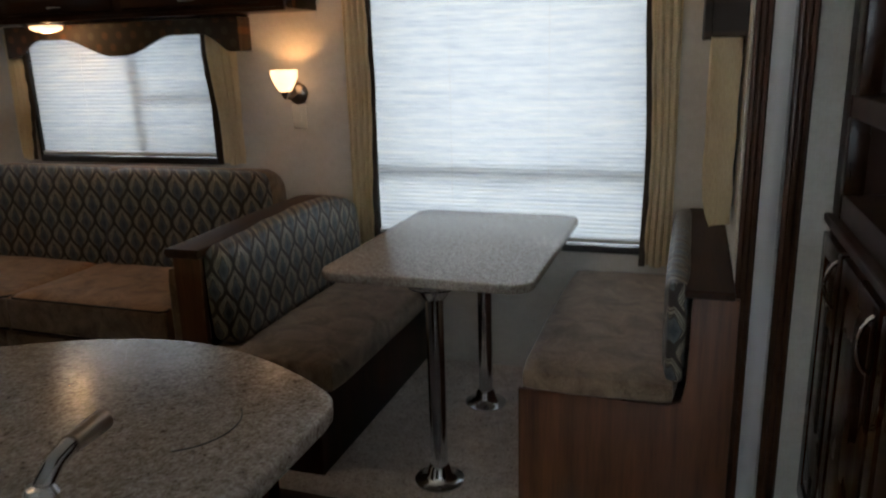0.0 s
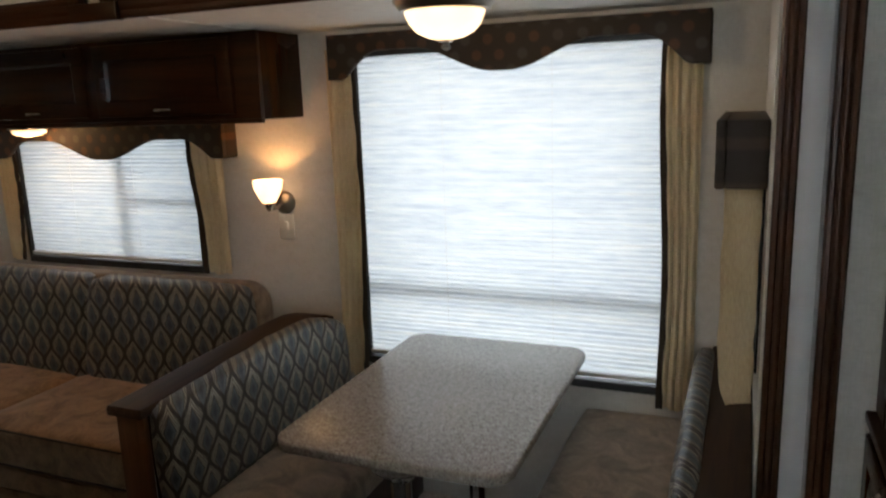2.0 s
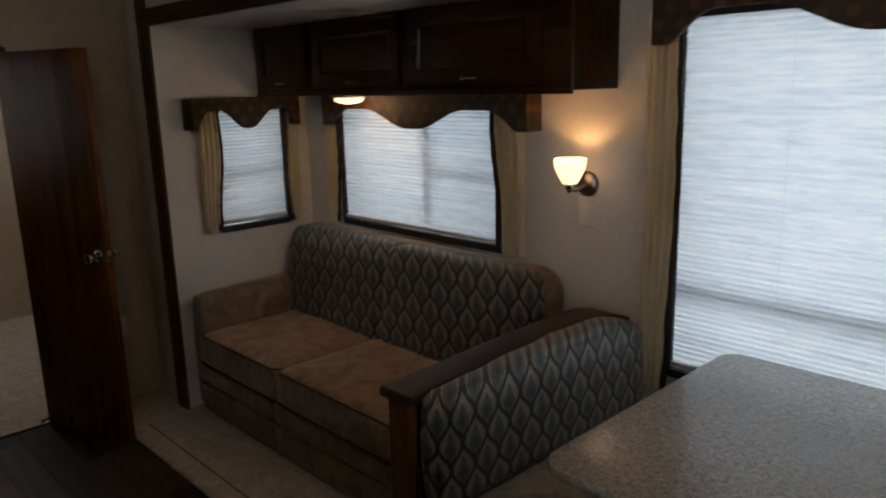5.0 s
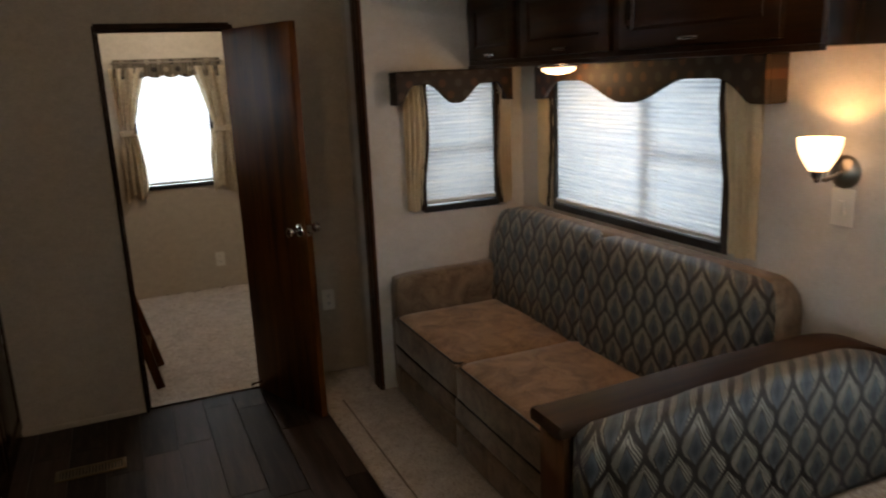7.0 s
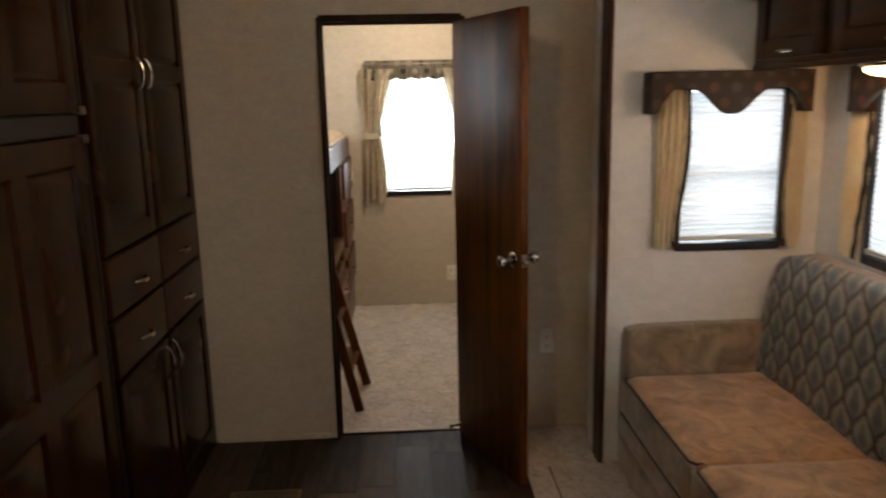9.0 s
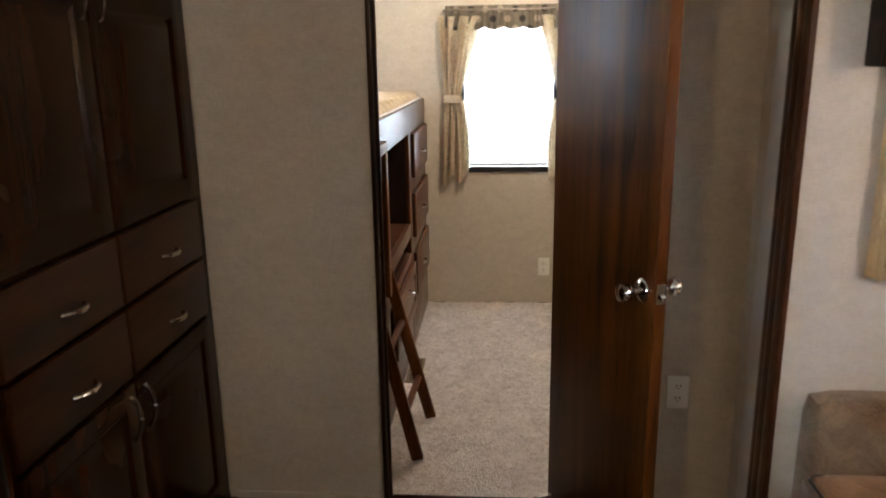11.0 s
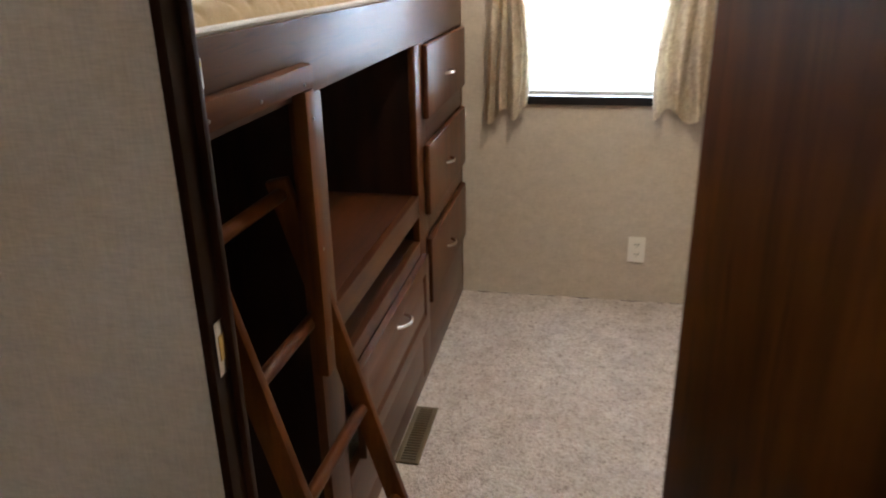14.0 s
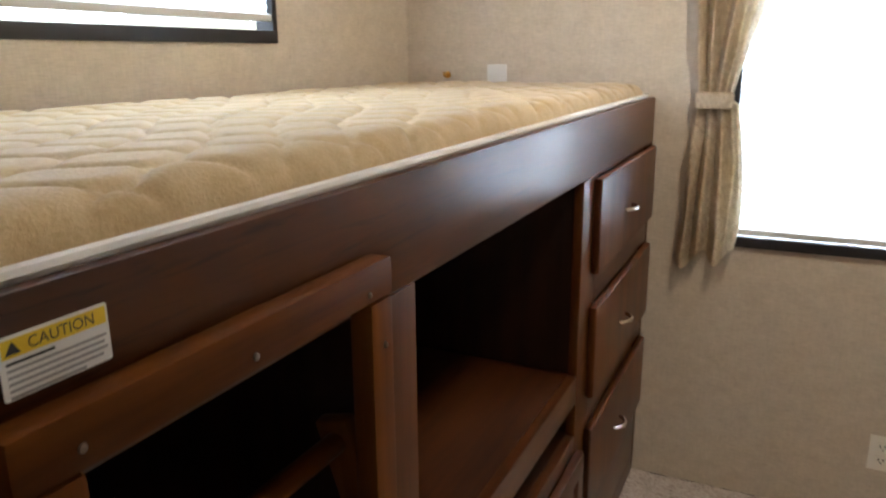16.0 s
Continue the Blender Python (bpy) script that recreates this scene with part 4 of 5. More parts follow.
t = thing("dinette_bench", (-0.45, 2.43, 0.02), "dinette bench with walnut end panel and suede seat", "bench", "dinette benches")
out = [(-0.735, 0.016), (-0.132, 0.016), (-0.132, 0.775), (-0.252, 0.775), (-0.256, 0.520), (-0.268, 0.462), (-0.305, 0.447), (-0.735, 0.447)]
part("end_panel", extrude(out, lambda u, v, w: Vector((u, w, v)), 1.880, 1.900, 0.003), PANEL_WOOD, t, "walnut end panel cut round the seat")
part("base", box(-0.728, XS - 0.006, 1.901, YW - 0.004, 0.016, 0.440, 0.004), PANEL_WOOD, t)
part("back_board", box(-0.250, XS - 0.006, 1.901, YW - 0.004, 0.441, 0.774, 0.004), DARKWOOD, t)
part("cap", box(-0.272, XS - 0.004, 1.862, YW - 0.004, 0.776, 0.800, 0.008, None, 3), CAPWOOD, t, "dark stained cap board")
part("seat_cushion", cushion(-0.728, -0.282, 1.868, 2.985, 0.447, 0.520, 0.026, 0.010), SUEDE_T, t, "brown suede seat cushion")
b = cushion(-0.325, -0.252, 1.905, 2.97, 0.500, 0.812, 0.034, 0.010)
part("back_cushion", b, LEAF_Y, t, "woven leaf-pattern back cushion")

# ---- sofa ----
t = thing("sofa", (-3.1, 2.6, 0.02), "brown suede sofa with leaf-pattern back cushions", "sofa")
part("base", box(-3.90, -2.135, 2.225, 2.96, 0.022, 0.300, 0.012), SUEDE_T, t, "taupe upholstered base")
for x0, x1 in ((-3.885, -3.168), (-3.162, -2.25)):
    part("front_panel", cushion(x0, x1, 2.195, 2.235, 0.035, 0.175, 0.016, 0.004), SUEDE_T, t)
    part("front_rail", cushion(x0, x1, 2.195, 2.235, 0.180, 0.300, 0.016, 0.004), SUEDE_T, t)
for x0, x1 in ((-3.820, -3.106), (-3.100, -2.262)):
    s = part("seat_cushion", cushion(x0, x1, 2.196, 2.80, 0.304, 0.462, 0.026, 0.014, None, 14), SUEDE, t, "brown suede seat cushion")
    part("front_band", cushion(x0 + 0.001, x1 - 0.001, 2.178, 2.206, 0.306, 0.448, 0.012, 0.003), SUEDE_T, s, "taupe front band")
    part("lower_piping", tube([(x0 + 0.01, 2.184, 0.304), ((x0 + x1) / 2, 2.181, 0.303), (x1 - 0.01, 2.184, 0.304)], 0.0045, 6), PIPING, s, "dark piping")
    part("piping", tube([(x0 + 0.012, 2.70, 0.448), (x0 + 0.010, 2.35, 0.450), (x0 + 0.010, 2.205, 0.450), (x0 + 0.03, 2.188, 0.450), ((x0 + x1) / 2, 2.184, 0.453), (x1 - 0.03, 2.188, 0.450), (x1 - 0.010, 2.205, 0.450), (x1 - 0.010, 2.35, 0.450), (x1 - 0.012, 2.70, 0.448)], 0.0045, 6), PIPING, s, "dark piping")
for x0, x1 in ((-3.94, -3.822), (-2.258, -2.132)):
    a = part("arm", cushion(x0, x1, 2.205, 2.94, 0.022, 0.642, 0.035, 0.008), SUEDE_T, t, "taupe suede arm")
# outline of the back's side: lean and roll
def back_block(x0, x1, seed):
    b = bmesh.new()
    n = 30
    def ring(x, k):
        pts = []
        for i in range(n):
            a = 2 * math.pi * i / n
            u, v = math.copysign(abs(math.cos(a)) ** 0.55, math.cos(a)), math.copysign(abs(math.sin(a)) ** 0.45, math.sin(a))
            z = 0.675 + 0.250 * v * k
            y = 2.835 + 0.070 * u * k + 0.17 * (z - 0.675) + (-0.012 if u < 0 else 0)
            p = Vector((x, y, z))
            p.y += 0.010 * noise.noise(Vector((x * 5, z * 6, seed)))
            p.z += 0.006 * noise.noise(Vector((x * 7, 3.1, seed)))
            pts.append(b.verts.new(p))
        return pts
    xs = [0, 0.004, 0.015, 0.035, 0.07] + [0.07 + (x1 - x0 - 0.14) * i / 16 for i in range(1, 16)] + [x1 - x0 - q for q in (0.07, 0.035, 0.015, 0.004, 0)]
    ks = [0.55, 0.72, 0.86, 0.96, 1.0] + [1.0] * 15 + [1.0, 0.96, 0.86, 0.72, 0.55]
    rings = [ring(x0 + a, k) for a, k in zip(xs, ks)]
    for p, q in zip(rings, rings[1:]):
        for i in range(n):
            b.faces.new((p[i], p[(i + 1) % n], q[(i + 1) % n], q[i]))
    b.faces.new(rings[0][::-1])
    b.faces.new(rings[-1])
    bmesh.ops.recalc_face_normals(b, faces=b.faces)
    return b
for x0, x1, sd in ((-3.895, -3.041, 1.0), (-3.057, -2.150, 4.0)):
    part("back_cushion", back_block(x0, x1, sd), LEAF_X, t, "woven leaf-pattern back cushion")
part("back_frame", extrude(rounded(-3.925, -2.125, 0.30, 0.926, 0.11), lambda u, v, w: Vector((u, w, v)), 2.880, 2.992, 0.03), SUEDE_T, t)


# ---- overhead cabinet over the sofa ----
t = thing("overhead_cabinet", (-2.93, 2.85, 1.635), "dark cherry overhead cabinet with raised-panel doors", "cabinet")
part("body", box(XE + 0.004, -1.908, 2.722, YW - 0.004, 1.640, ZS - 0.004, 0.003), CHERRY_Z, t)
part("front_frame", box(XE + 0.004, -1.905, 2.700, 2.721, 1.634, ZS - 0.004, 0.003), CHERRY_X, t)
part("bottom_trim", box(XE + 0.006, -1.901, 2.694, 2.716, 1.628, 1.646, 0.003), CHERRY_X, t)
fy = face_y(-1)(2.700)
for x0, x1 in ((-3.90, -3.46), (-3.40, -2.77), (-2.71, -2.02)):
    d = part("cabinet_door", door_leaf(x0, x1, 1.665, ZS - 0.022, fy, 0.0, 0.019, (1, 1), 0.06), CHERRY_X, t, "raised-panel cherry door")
    m = (x0 + x1) / 2
    part("handle", arch_handle((m - 0.038, 2.680, 1.688), (m + 0.038, 2.680, 1.688), (0, -1, 0), 0.006, 0.022), CHROME, d, "bowed nickel pull")

# puck light under the cabinet
t = thing("cabinet_light", (-3.25, 2.78, 1.628), "round lit puck light under the overhead cabinet", "light")
part("housing", lathe([(0, 0), (0.088, 0), (0.090, -0.006), (0.080, -0.012), (0.072, -0.012)], (-3.25, 2.78, 1.628)), CHROME, t)
part("lens", lathe([(0.074, -0.010), (0.070, -0.024), (0.050, -0.034), (0.02, -0.039), (0, -0.040)], (-3.25, 2.78, 1.628)), LIT, t, "glowing frosted lens")

# ceiling light over the dinette
LX, LY = -0.97, 2.27
t = thing("ceiling_light", (LX, LY, ZS), "round flush ceiling lamp with lit frosted glass bowl", "lamp", "ceiling lamps")
part("pan", lathe([(0, 0), (0.130, 0), (0.142, -0.010), (0.142, -0.022), (0.132, -0.030), (0.124, -0.044), (0.112, -0.046), (0.108, -0.040)], (LX, LY, ZS)), BRONZE, t, "brushed metal rim")
gl = part("bowl", lathe([(0.112, -0.038), (0.109, -0.054), (0.099, -0.078), (0.079, -0.100), (0.050, -0.114), (0.02, -0.120), (0.0, -0.121)], (LX, LY, ZS)), LIT_C, t, "glowing frosted glass bowl")
gl.visible_shadow = False
part("finial", lathe([(0, -0.118), (0.020, -0.119), (0.022, -0.124), (0.010, -0.127), (0.008, -0.132), (0.013, -0.136), (0.013, -0.141), (0.005, -0.147), (0, -0.148)], (LX, LY, ZS), (0, 0, 1), 16), BRONZE, t)

lamp = t
for at in ((-2.3, 1.15), (-5.75, 1.5)):
    copy_thing(lamp, Matrix.Translation((at[0], at[1], ZC)))
window("window_7", W7, lambda u, z, d: Vector((u, -1.60 - d, z)), [], "black-framed kitchen window")
shade(W7[0] + 0.004, W7[1] - 0.004, 1.015, W7[3] - 0.014, lambda u, z, d: Vector((u, -1.60 - d, z)), "white pleated shade, fully down, in the kitchen")

# wall sconce and switch
t = thing("wall_sconce", (-2.035, YW, 1.28), "lit wall sconce with frosted bell shade and nickel arm", "lamp")
part("backplate", lathe([(0, 0), (0.050, 0), (0.050, 0.006), (0.042, 0.016), (0.025, 0.022), (0, 0.024)], (-2.035, YW, 1.278), (0, -1, 0)), BRONZE, t)
part("arm", tube([(-2.035, 2.985, 1.278), (-2.035, 2.95, 1.268), (-2.035, 2.915, 1.262), (-2.035, 2.888, 1.268), (-2.035, 2.882, 1.290)], 0.008), BRONZE, t)
part("socket", lathe([(0, 0), (0.010, 0.0), (0.012, 0.008), (0.020, 0.016), (0.022, 0.034), (0.018, 0.040)], (-2.035, 2.882, 1.258)), CHROME, t)
sh = part("shade", sheet(lambda u, v: Vector((-2.035, 2.882, 1.294)) + Vector((math.cos(2 * math.pi * u), math.sin(2 * math.pi * u), 0)) * (0.028 + 0.030 * math.sin(min(1, v * 1.15) * math.pi / 2) + 0.003 * v) + Vector((0, 0, 0.092 * v)), 40, 14, 0.003), LIT, t, "glowing frosted glass bell")
t = thing("light_switch", (-2.035, YW, 1.17), "ivory wall switch plate under the sconce", "switch")
part("plate", box(-2.073, -1.997, YW - 0.006, YW, 1.115, 1.228, 0.003), PLASTIC, t)
part("toggle", box(-2.046, -2.024, YW - 0.012, YW - 0.005, 1.150, 1.193, 0.003), PLASTIC, t)


def outlet(u, z, to3d, label):
    t = thing("wall_outlet", to3d(u, z, 0), label, "outlet", "wall outlets")
    def bx(u0, u1, z0, z1, d0, d1, bev=0.002, b=None):
        p, q = to3d(u0, z0, d0), to3d(u1, z1, d1)
        return box(min(p.x, q.x), max(p.x, q.x), min(p.y, q.y), max(p.y, q.y), min(p.z, q.z), max(p.z, q.z), bev, b)
    part("plate", bx(u - 0.035, u + 0.035, z - 0.057, z + 0.057, 0, -0.006, 0.003), PLASTIC, t)
    for dz in (-0.022, 0.022):
        s = part("socket", bx(u - 0.016, u + 0.016, z + dz - 0.014, z + dz + 0.014, -0.005, -0.008), PLASTIC, t)
        b = bx(u - 0.008, u - 0.005, z + dz - 0.002, z + dz + 0.007, -0.0075, -0.0086, 0)
        bx(u + 0.005, u + 0.008, z + dz - 0.002, z + dz + 0.007, -0.0075, -0.0086, 0, b)
        bx(u - 0.002, u + 0.002, z + dz - 0.010, z + dz - 0.006, -0.0075, -0.0086, 0, b)
        part("slot", b, SLOT, s)
    return t


doorwall = lambda u, z, d: Vector((XD - d, u, z))
outlet(1.983, 0.438, doorwall, "ivory outlet plate low on the tan wall")
outlet(1.68, 0.238, bunkend, "ivory outlet plate low on the bunk room wall")
t = thing("small_switch", bunkend(0.42, 1.355, 0), "small white plate on the wall above the mattress", "switch")
part("plate", box(XB, XB + 0.006, 0.385, 0.455, 1.325, 1.385, 0.002), WHITE, t)
t = thing("coat_hook", bunkend(0.237, 1.350, 0), "small shiny brass hook on the wall above the mattress", "hook")
part("plate", lathe([(0, 0), (0.012, 0), (0.012, 0.003), (0, 0.004)], bunkend(0.237, 1.350, 0), (1, 0, 0), 16), BRASS, t)
part("prong", tube([bunkend(0.237, 1.350, -0.003), bunkend(0.237, 1.345, -0.02), bunkend(0.237, 1.347, -0.03), bunkend(0.237, 1.360, -0.034)], 0.004), BRASS, t)


# ---- kitchen island ----
t = thing("kitchen_island", (-1.2, 0.2, 0), "cherry kitchen island under a stone-pattern worktop", "kitchen island")
part("carcass", box(-1.52, -0.86, -0.62, 0.72, 0.08, 0.868, 0.004), CHERRY_Z, t)
part("plinth", box(-1.48, -0.90, -0.58, 0.68, 0.0, 0.08, 0.003), DARKWOOD, t)
part("corner_post", box(-0.862, -0.845, 0.69, 0.735, 0.0, 0.868, 0.004), CHERRY_Z, t)
wt = [(-0.785, -0.68), (-0.785, 0.78), (-0.790, 0.815), (-0.803, 0.842), (-0.825, 0.862)]
for i in range(1, 25):
    a = i / 24
    wt.append((-0.825 - 0.72 * a, 0.862 + 0.128 * math.sin(math.pi * a) ** 0.9))
wt += [(-1.575, 0.82), (-1.585, 0.78), (-1.585, -0.68)]
t2 = solo("worktop", extrude(wt, flat, 0.868, 0.902, 0.008), STONE, "grey-beige speckled laminate island worktop, bowed front", "worktop")
t = thing("sink", (-1.22, 0.10, 0.902), "white rimmed sink in the island worktop", "sink")
part("rim", extrude(rounded(-1.52, -1.10, -0.35, 0.50, 0.05), flat, 0.9025, 0.910, 0.003), WHITE, t)
part("bowl", extrude(rounded(-1.49, -1.13, -0.32, 0.47, 0.05), flat, 0.9101, 0.9115, 0.0), GREYINK, t)
t = thing("faucet", (-0.93, 0.40, 0.902), "chrome kitchen faucet with a straight angled spout", "faucet")
part("base", lathe([(0, 0), (0.028, 0), (0.028, 0.008), (0.019, 0.014), (0.017, 0.07), (0.019, 0.075), (0.014, 0.085), (0, 0.087)], (-0.925, 0.40, 0.902), (0, 0, 1), 20), STEEL, t)
part("spout", tube([(-0.925, 0.40, 0.96), (-0.925, 0.405, 0.985), (-0.928, 0.425, 1.000), (-0.935, 0.455, 1.004)], 0.0115, 12), STEEL, t)
part("spray_head", rod((-0.935, 0.455, 1.004), (-0.953, 0.525, 0.998), 0.0125, 0.014, 14), BRONZE, t)
t = thing("lid_ring", (-0.99, 0.70, 0.902), "thin dark ring mark of a cover on the worktop", "cover")
part("ring", tube([(-0.985 + 0.09 * math.cos(a), 0.70 + 0.09 * math.sin(a), 0.9025) for a in [radians(-60 + 8 * i) for i in range(14)]], 0.0012, 5), INK, t)


# ---- media cabinet by the slide-out ----
t = thing("media_cabinet", (0.35, 1.5, 0), "dark cherry media cabinet with niche and lower doors", "cabinet")
def fx(u, v, w):
    return Vector((0.105 - w, u, v))
part("lower_body", box(0.105, 0.615, 0.60, YF + 0.006, 0.02, 0.948, 0.003), DARKWOOD, t)
part("ledge", box(0.085, 0.615, 0.58, YF + 0.006, 0.950, 0.974, 0.006, None, 3), DARKWOOD, t)
part("side_panel", box(0.105, 0.615, 2.03, YF + 0.006, 0.976, ZC - 0.004, 0.003), DARKWOOD, t)
part("upper_body", box(0.115, 0.615, 0.60, 2.028, 1.80, ZC - 0.004, 0.003), DARKWOOD, t)
part("niche_back", box(0.35, 0.615, 0.60, 2.028, 0.976, 1.798, 0.002), SILVER, t, "grey glossy screen panel")
for z0, z1 in ((0.978, 1.045), (1.245, 1.30)):
    part("niche_rail", box(0.108, 0.345, 0.60, 2.028, z0, z1, 0.004), DARKWOOD, t)
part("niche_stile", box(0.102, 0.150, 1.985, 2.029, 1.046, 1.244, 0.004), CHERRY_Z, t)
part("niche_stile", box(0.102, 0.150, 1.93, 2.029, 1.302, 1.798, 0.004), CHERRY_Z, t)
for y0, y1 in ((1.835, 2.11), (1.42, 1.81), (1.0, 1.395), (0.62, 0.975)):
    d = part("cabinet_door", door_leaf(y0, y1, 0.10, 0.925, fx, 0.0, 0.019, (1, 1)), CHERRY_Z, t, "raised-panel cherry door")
    part("handle", arch_handle((0.086, y0 + 0.035, 0.775), (0.086, y0 + 0.035, 0.90), (-1, 0, 0), 0.005, 0.024), CHROME, d, "bowed nickel pull")


# ---- pantry and refrigerator ----
YP = 0.441
fp = face_y(1)(YP)
t = thing("pantry_cabinet", (-3.85, 0.2, 0), "tall cherry pantry with four doors and four drawers", "cabinet")
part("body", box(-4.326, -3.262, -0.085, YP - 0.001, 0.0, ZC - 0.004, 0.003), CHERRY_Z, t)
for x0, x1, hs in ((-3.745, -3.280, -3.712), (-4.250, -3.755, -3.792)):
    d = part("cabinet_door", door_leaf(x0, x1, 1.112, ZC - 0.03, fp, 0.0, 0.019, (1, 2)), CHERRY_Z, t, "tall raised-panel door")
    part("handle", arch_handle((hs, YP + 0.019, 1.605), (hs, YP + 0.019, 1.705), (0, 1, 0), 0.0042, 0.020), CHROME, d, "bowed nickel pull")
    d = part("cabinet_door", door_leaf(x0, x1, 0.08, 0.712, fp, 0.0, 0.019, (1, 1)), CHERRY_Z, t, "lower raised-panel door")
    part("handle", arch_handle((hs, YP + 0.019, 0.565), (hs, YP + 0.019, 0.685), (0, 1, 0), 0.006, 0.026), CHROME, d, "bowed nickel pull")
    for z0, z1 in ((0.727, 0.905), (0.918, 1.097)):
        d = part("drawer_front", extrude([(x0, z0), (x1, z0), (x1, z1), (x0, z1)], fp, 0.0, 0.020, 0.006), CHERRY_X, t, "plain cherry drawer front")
        m, zh = (x0 + x1) / 2 - 0.012, (z0 + z1) / 2 - 0.022
        part("handle", arch_handle((m - 0.045, YP + 0.020, zh), (m + 0.045, YP + 0.020, zh), (0, 1, 0), 0.007, 0.024), CHROME, d, "bowed nickel pull")
t = thing("refrigerator", (-2.95, 0.2, 0), "built-in refrigerator with cherry raised-panel doors", "refrigerator")
part("body", box(-3.255, -2.455, -0.085, YP - 0.02, 0.0, ZC - 0.004, 0.003), BLACK, t, "black refrigerator body")
for z0, z1, rows in ((0.16, 1.470, 2), (1.535, ZC - 0.06, 1)):
    d = part("refrigerator_door", door_leaf(-3.235, -2.480, z0, z1, fp, -0.018, 0.016, (2, rows), 0.075), CHERRY_Z, t, "cherry-panelled refrigerator door")
    part("door_edge", box(-3.243, -3.236, YP - 0.015, YP + 0.018, z0, z1, 0.002), BLACK, d)
part("grip_rail", box(-3.240, -2.480, YP - 0.016, YP + 0.004, 1.474, 1.531, 0.005), BLACK, t, "black grip gap between the doors")
for z in (1.462, 1.540):
    part("hinge", box(-3.254, -3.230, YP - 0.01, YP + 0.022, z - 0.012, z + 0.012, 0.003), BRONZE, t)


# ---- floor registers ----
def register(x0, x1, y0, y1, z, along_x, label):
    t = thing("floor_register", ((x0 + x1) / 2, (y0 + y1) / 2, z), label, "vent", "floor registers")
    b = box(x0, x1, y0, y0 + 0.016, z, z + 0.006, 0.002)
    box(x0, x1, y1 - 0.016, y1, z, z + 0.006, 0.002, b)
    box(x0, x0 + 0.016, y0 + 0.016, y1 - 0.016, z, z + 0.006, 0.002, b)
    box(x1 - 0.016, x1, y0 + 0.016, y1 - 0.016, z, z + 0.006, 0.002, b)
    part("frame", b, BRASS_GRILLE, t)
    part("duct", box(x0 + 0.01, x1 - 0.01, y0 + 0.01, y1 - 0.01, z - 0.002, z + 0.001, 0), SLOT, t, "dark duct")
    lo, hi = (x0, x1) if along_x else (y0, y1)
    n = int((hi - lo - 0.03) / 0.013)
    for i in range(n):
        a = lo + 0.02 + i * 0.013
        bb = box(a, a + 0.006, y0 + 0.014, y1 - 0.014, z + 0.001, z + 0.005, 0) if along_x else box(x0 + 0.014, x1 - 0.014, a, a + 0.006, z + 0.001, z + 0.005, 0)
        part("louvre", bb, BRASS_GRILLE, t)
    return t


register(-5.600, -5.305, 0.948, 1.022, 0.004, True, "tan metal floor register in the bunk room carpet")
register(-3.865, -3.765, 0.610, 0.892, 0.002, False, "bronze metal floor register in the plank floor")


# ---- bunk with storage front ----
t = thing("bunk_bed", (-5.4, 0.5, 0), "cherry bunk with cubbies, drawers and a raised mattress deck", "bed")
FB = lambda u, v, w: Vector((u, YB + w, v))
BX = -0.033   # the bunk and its things stand this far on
X0, X1 = XD - 0.032 - BX, XB + 0.004 - BX
def board(name, x0, x1, z0, z1, material=BUNK_WOOD, y0=YB - 0.022, y1=YB, label="", bev=0.003):
    return part(name, box(x0, x1, y0, y1, z0, z1, bev), material, t, label)
board("top_rail", X1, X0, 1.149, 1.286, label="broad glossy cherry rail")
board("stile", -4.912, -4.795, 0.03, 1.1485, BUNK_WOOD_Z)
board("stile", -5.83, -5.705, 0.03, 1.1485, BUNK_WOOD_Z)
board("stile", X1, -6.488, 0.03, 1.1485, BUNK_WOOD_Z)
board("stile", -4.435, X0, 0.03, 1.1485, BUNK_WOOD_Z)
board("shelf_edge", -5.704, -4.913, 0.622, 0.692)
board("drawer_rail", -5.704, -4.913, 0.490, 0.538)
board("bottom_rail", X1, X0, 0.004, 0.075, y0=YB - 0.03, y1=YB - 0.001)
for z0, z1 in ((0.0755, 0.280), (0.518, 0.598), (0.836, 0.914), (1.1440, 1.1485)):
    board("drawer_divider", -6.487, -5.831, z0, z1)
board("lower_panel", -5.704, -4.913, 0.0755, 0.230)
# deck, shelves and panels use the woods with the recess shade painted in
part("deck", box(X1, X0, YS + 0.004, YB - 0.023, 1.199, 1.229, 0.002), INSIDE_SHADED, t)
part("cubby_shelf", box(-5.72, -4.90, YS + 0.06, YB - 0.023, 0.666, 0.690, 0.002), SHELF_SHADED, t)
part("slot_floor", box(-5.72, -4.90, YS + 0.06, YB - 0.023, 0.512, 0.536, 0.002), SHELF_SHADED, t)
part("back_panel", box(X1, X0, YS + 0.01, YS + 0.03, 0.01, 1.195, 0.002), INSIDE_SHADED, t)
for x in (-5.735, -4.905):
    part("cubby_side", box(x, x + 0.015, YS + 0.035, YB - 0.023, 0.01, 1.195, 0.001), INSIDE_SHADED, t)
for z0, z1 in ((0.283, 0.515), (0.601, 0.833), (0.917, 1.142)):
    d = part("drawer_front", extrude([(-6.478, z0), (-5.790, z0), (-5.790, z1), (-6.478, z1)], FB, 0.0, 0.020, 0.006), BUNK_WOOD_Z, t, "cherry drawer front")
    zc = (z0 + z1) / 2 - 0.008
    part("handle", arch_handle((-6.135, YB + 0.02, zc), (-6.055, YB + 0.02, zc), (0, 1, 0), 0.0055, 0.024), CHROME, d, "bowed nickel pull")
d = part("drawer_front", door_leaf(-5.735, -4.985, 0.233, 0.486, FB, 0.0, 0.020, (1, 1), 0.05), BUNK_WOOD, t, "wide raised-panel drawer front")
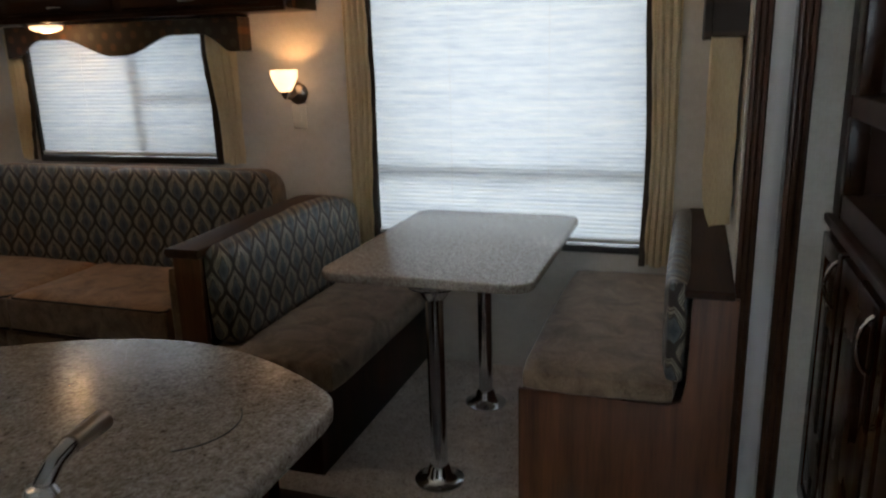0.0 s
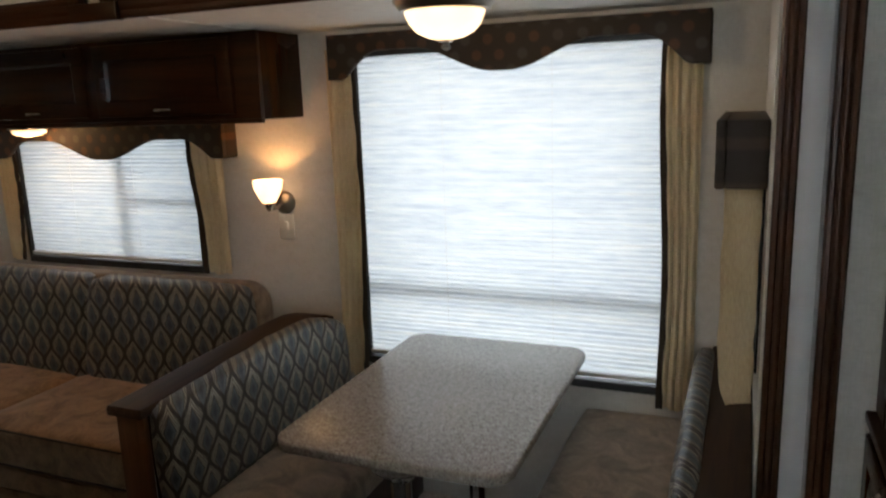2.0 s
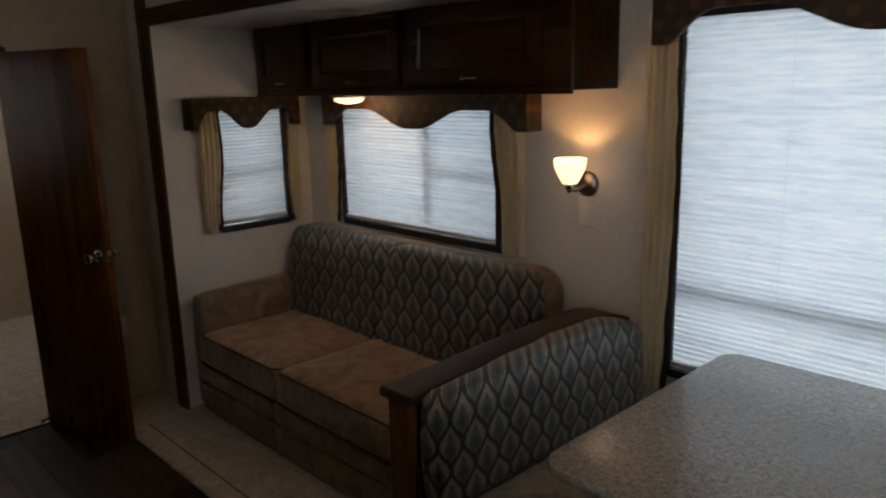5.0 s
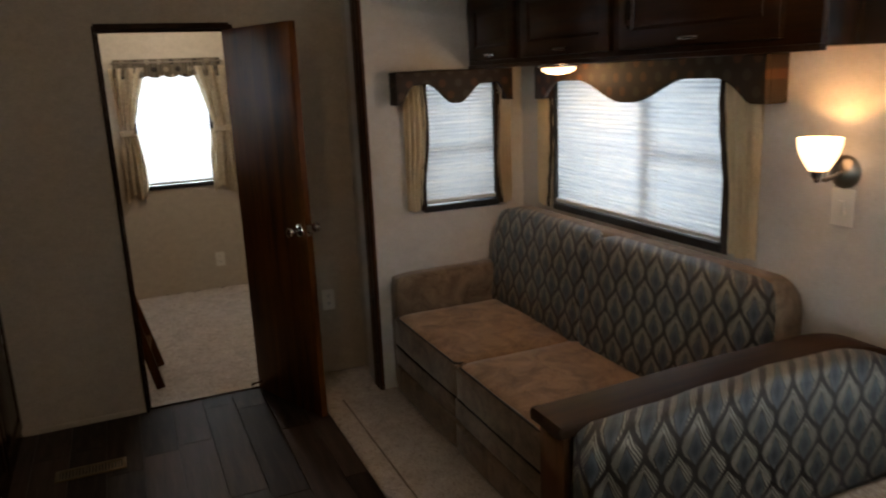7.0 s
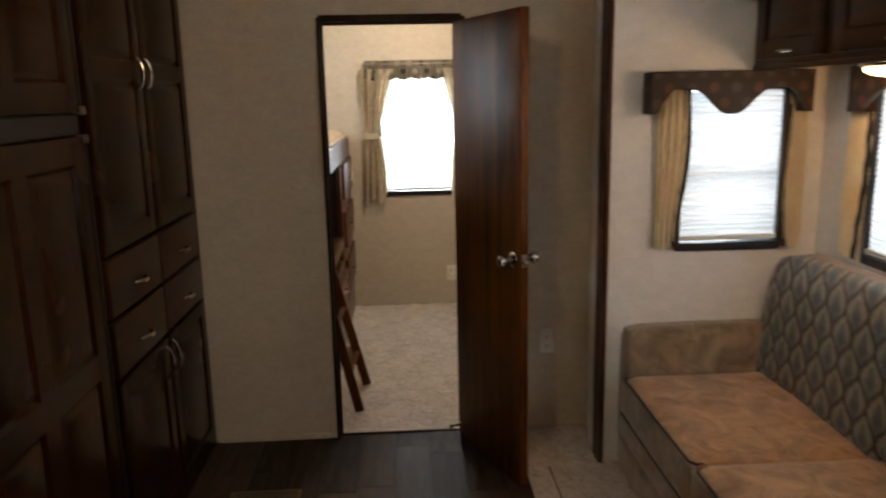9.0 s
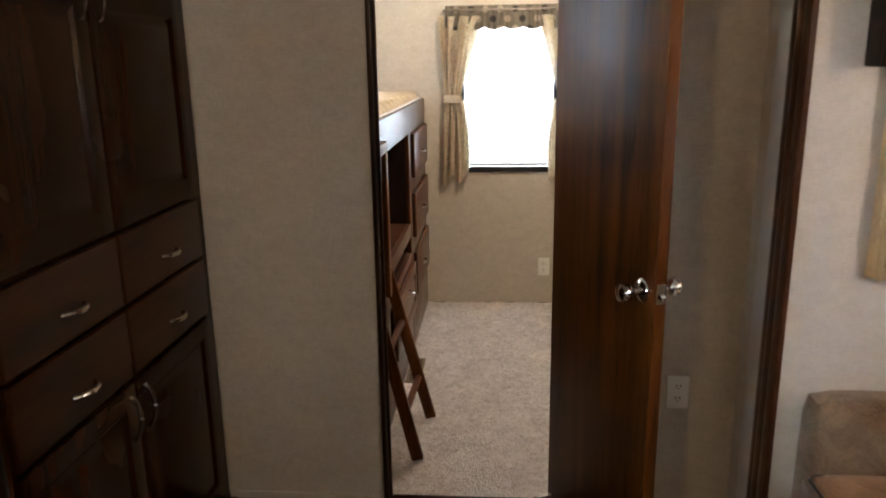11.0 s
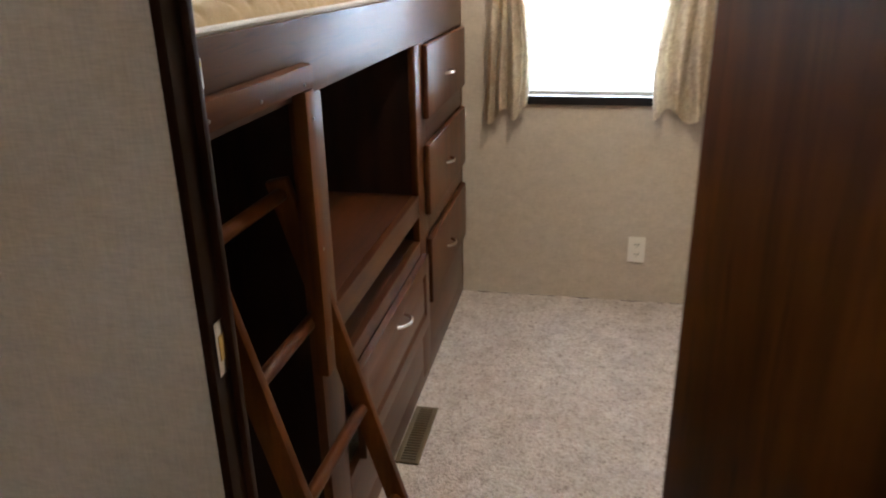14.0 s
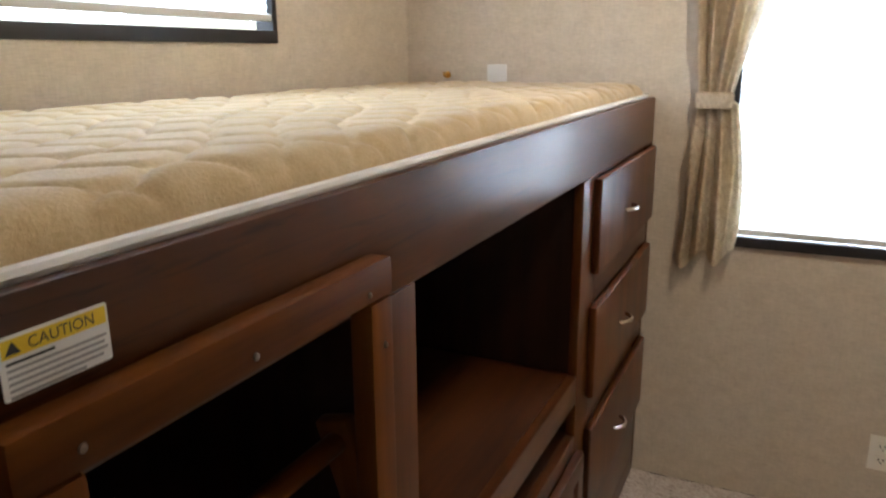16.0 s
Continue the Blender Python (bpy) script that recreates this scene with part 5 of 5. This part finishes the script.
part("handle", arch_handle((-5.40, YB + 0.02, 0.430), (-5.31, YB + 0.02, 0.430), (0, 1, 0), 0.005, 0.030), CHROME, d, "bowed nickel pull")
fr = board("ladder_frame", -4.805, -4.368, 1.170, 1.213, BUNK_MATTE, YB + 0.001, YB + 0.030, "screwed-on cherry face frame round the ladder cubby", 0.007)
for x0, x1 in ((-4.805, -4.760), (-4.418, -4.368)):
    board("frame_stile", x0, x1, 0.60, 1.169, BUNK_MATTE_Z, YB + 0.001, YB + 0.029, "", 0.006)
for p in ((-4.755, 1.182), (-4.784, 1.118), (-4.782, 0.87), (-4.780, 0.68), (-4.578, 1.184), (-4.415, 1.187), (-4.392, 1.06)):
    part("screw", lathe([(0, 0), (0.0036, 0), (0.0031, 0.002), (0, 0.003)], (p[0], YB + 0.0295, p[1]), (0, 1, 0), 10), BRONZE, t)

# mattress with quilted top
t = thing("mattress", (-5.45, 0.5, 1.229), "thin gold quilted mattress with white taped edge on the bunk", "mattress")
mx0, mx1, my0, my1 = XB + 0.02 - BX, XD - 0.05 - BX, YS + 0.02, YB - 0.03
def quilt(p):
    """Stitched ogee lobes: high inside, low along the seams."""
    u, v = p.y / 0.105 + 0.22 * math.sin(p.x * 11.0), p.x / 0.165
    cx = abs(u - math.floor(u) - 0.5)
    d = abs((math.cos(2 * math.pi * v) + 1.0) * 0.25 - cx)
    return 0.0095 * min(1, d * 5.5) ** 0.5
def mtop(u, v):
    x, y = mx0 + u * (mx1 - mx0), my0 + v * (my1 - my0)
    e = min(u * (mx1 - mx0), (1 - u) * (mx1 - mx0), v * (my1 - my0), (1 - v) * (my1 - my0))
    r = 0.05
    drop = 0.0 if e > r else r - math.sqrt(max(0, r * r - (r - e) ** 2))
    return Vector((x, y, 1.322 - drop * 0.85 + quilt(Vector((x, y, 0))) * min(1, e / 0.012) + 0.004 * noise.noise(Vector((x * 4, y * 4, 0)))))
part("quilted_top", sheet(mtop, 420, 150), TICKING, t)
part("side_band", extrude(rounded(mx0, mx1, my0, my1, 0.02, 4), flat, 1.230, 1.284, 0.004), TICKING, t)
edge = rounded(mx0 - 0.002, mx1 + 0.002, my0 - 0.002, my1 + 0.012, 0.03, 5)
part("tape_edge", tube([(a, c, 1.292 + 0.002 * math.sin(i * 2.1)) for i, (a, c) in enumerate(edge)] + [(edge[0][0], edge[0][1], 1.292)], 0.0065, 8), TAPE, t, "white taped edge")

# warning label on the bunk rail
LA, LB, LZ0, LZ1 = -4.468, -4.391, 1.221, 1.261
LM = (LA + LB) / 2
t = thing("warning_label", (LM, YB, LZ0), "white and yellow caution label on the bunk rail", "label")
part("paper", extrude(rounded(LA, LB, LZ0, LZ1, 0.002, 3), lambda u, v, w: Vector((u, w, v)), YB + 0.0006, YB + 0.0014), WHITE, t)
part("yellow_band", box(LA + 0.002, LB - 0.002, YB + 0.0015, YB + 0.0019, LZ1 - 0.0135, LZ1 - 0.002, 0), YELLOW, t)
cu = bpy.data.curves.new("caution", 'FONT')
cu.body, cu.size, cu.align_x, cu.align_y = "CAUTION", 0.0105, 'CENTER', 'CENTER'
txt = new("caution_text", cu)
txt.matrix_world = Matrix.Translation((LM - 0.004, YB + 0.0021, LZ1 - 0.008)) @ Euler((radians(90), 0, radians(180))).to_matrix().to_4x4()
bpy.context.view_layer.update()
me = bpy.data.meshes.new_from_object(txt.evaluated_get(bpy.context.evaluated_depsgraph_get()))
me.transform(txt.matrix_world)
bpy.data.objects.remove(txt)
me.materials.append(INK)
w = new("word", me)
w.parent = t
w.matrix_parent_inverse = t.matrix_basis.inverted()
part("warning_sign", extrude([(LB - 0.004, LZ1 - 0.0115), (LB - 0.014, LZ1 - 0.0115), (LB - 0.009, LZ1 - 0.0035)], lambda u, v, q: Vector((u, q, v)), YB + 0.0019, YB + 0.0022), INK, t)
for i, (ln, m_) in enumerate(((0.032, INK), (0.070, GREYINK), (0.068, GREYINK), (0.070, GREYINK), (0.066, GREYINK), (0.052, GREYINK))):
    z = LZ1 - 0.0180 - 0.0042 * i
    part("text_line", box(LB - 0.004 - ln, LB - 0.004, YB + 0.0015, YB + 0.0019, z, z + 0.0018, 0), m_, t)

# loose ladder leaning into its cubby
t = thing("bunk_ladder", (-4.8, 1.1, 0), "cherry bunk ladder with round rungs leaning into the cubby", "ladder")
RF, RT = Vector((-4.925, 1.105, 0.006)), Vector((-4.824, 0.875, 0.992))
LF, LT = Vector((-4.575, 1.085, 0.006)), Vector((-4.490, 0.880, 1.000))
def beam(a, c, w, d):
    b = bmesh.new()
    bmesh.ops.create_cube(b, size=1)
    ax = (c - a).normalized()
    sx = Vector((1, 0, 0)) - ax * ax.x
    sx.normalize()
    sy = ax.cross(sx)
    m = Matrix((sx * w, sy * d, (c - a))).transposed().to_4x4()
    m.translation = (a + c) / 2
    bmesh.ops.transform(b, matrix=m, verts=b.verts)
    bmesh.ops.bevel(b, geom=b.edges[:], offset=0.004, segments=2, profile=0.5, affect='EDGES')
    return b
part("stile", beam(RF, RT, 0.022, 0.046), BUNK_MATTE_Z, t)
part("stile", beam(LF, LT, 0.022, 0.046), BUNK_MATTE_Z, t)
for f in (0.20, 0.46, 0.72, 0.97):
    part("rung", rod(RF.lerp(RT, f), LF.lerp(LT, f), 0.014, None, 14), BUNK_MATTE, t)

for ob in list(scene.collection.objects):
    if ob.name in ("bunk_bed", "mattress", "warning_label", "bunk_ladder"):
        ob.location.x += BX

# ---- floor planks, last ----
fl = thing("floor", (-1.8, 0.2, 0), "dark grey-brown wood-look vinyl plank floor", "floor", "", "structure")
part("underlay", box(XD - 0.05, 0.67, -1.65, 1.90, -0.05, -0.006, 0), SLOT, fl)
PW, PL = 0.152, 0.915
plank = mesh_of("plank", box(0, PL - 0.0015, 0, PW - 0.0015, -0.006, 0.0, 0.0012, None, 1), PLANK)
rng = random.Random(5)
row, y = 0, -1.62
while y < 1.82:
    x = XD - 0.30 - rng.random() * 0.55
    while x < 0.62:
        if x + PL > XD and y + PW > -1.62:
            ob = new("plank", plank)
            ob.parent = fl
            ob.matrix_parent_inverse = fl.matrix_basis.inverted()
            x0, x1 = max(x, XD - 0.030), min(x + PL, 0.62)
            ob.location, ob.scale.x = (x0, y, 0.0), (x1 - x0) / PL
        x += PL
    y += PW
    row += 1
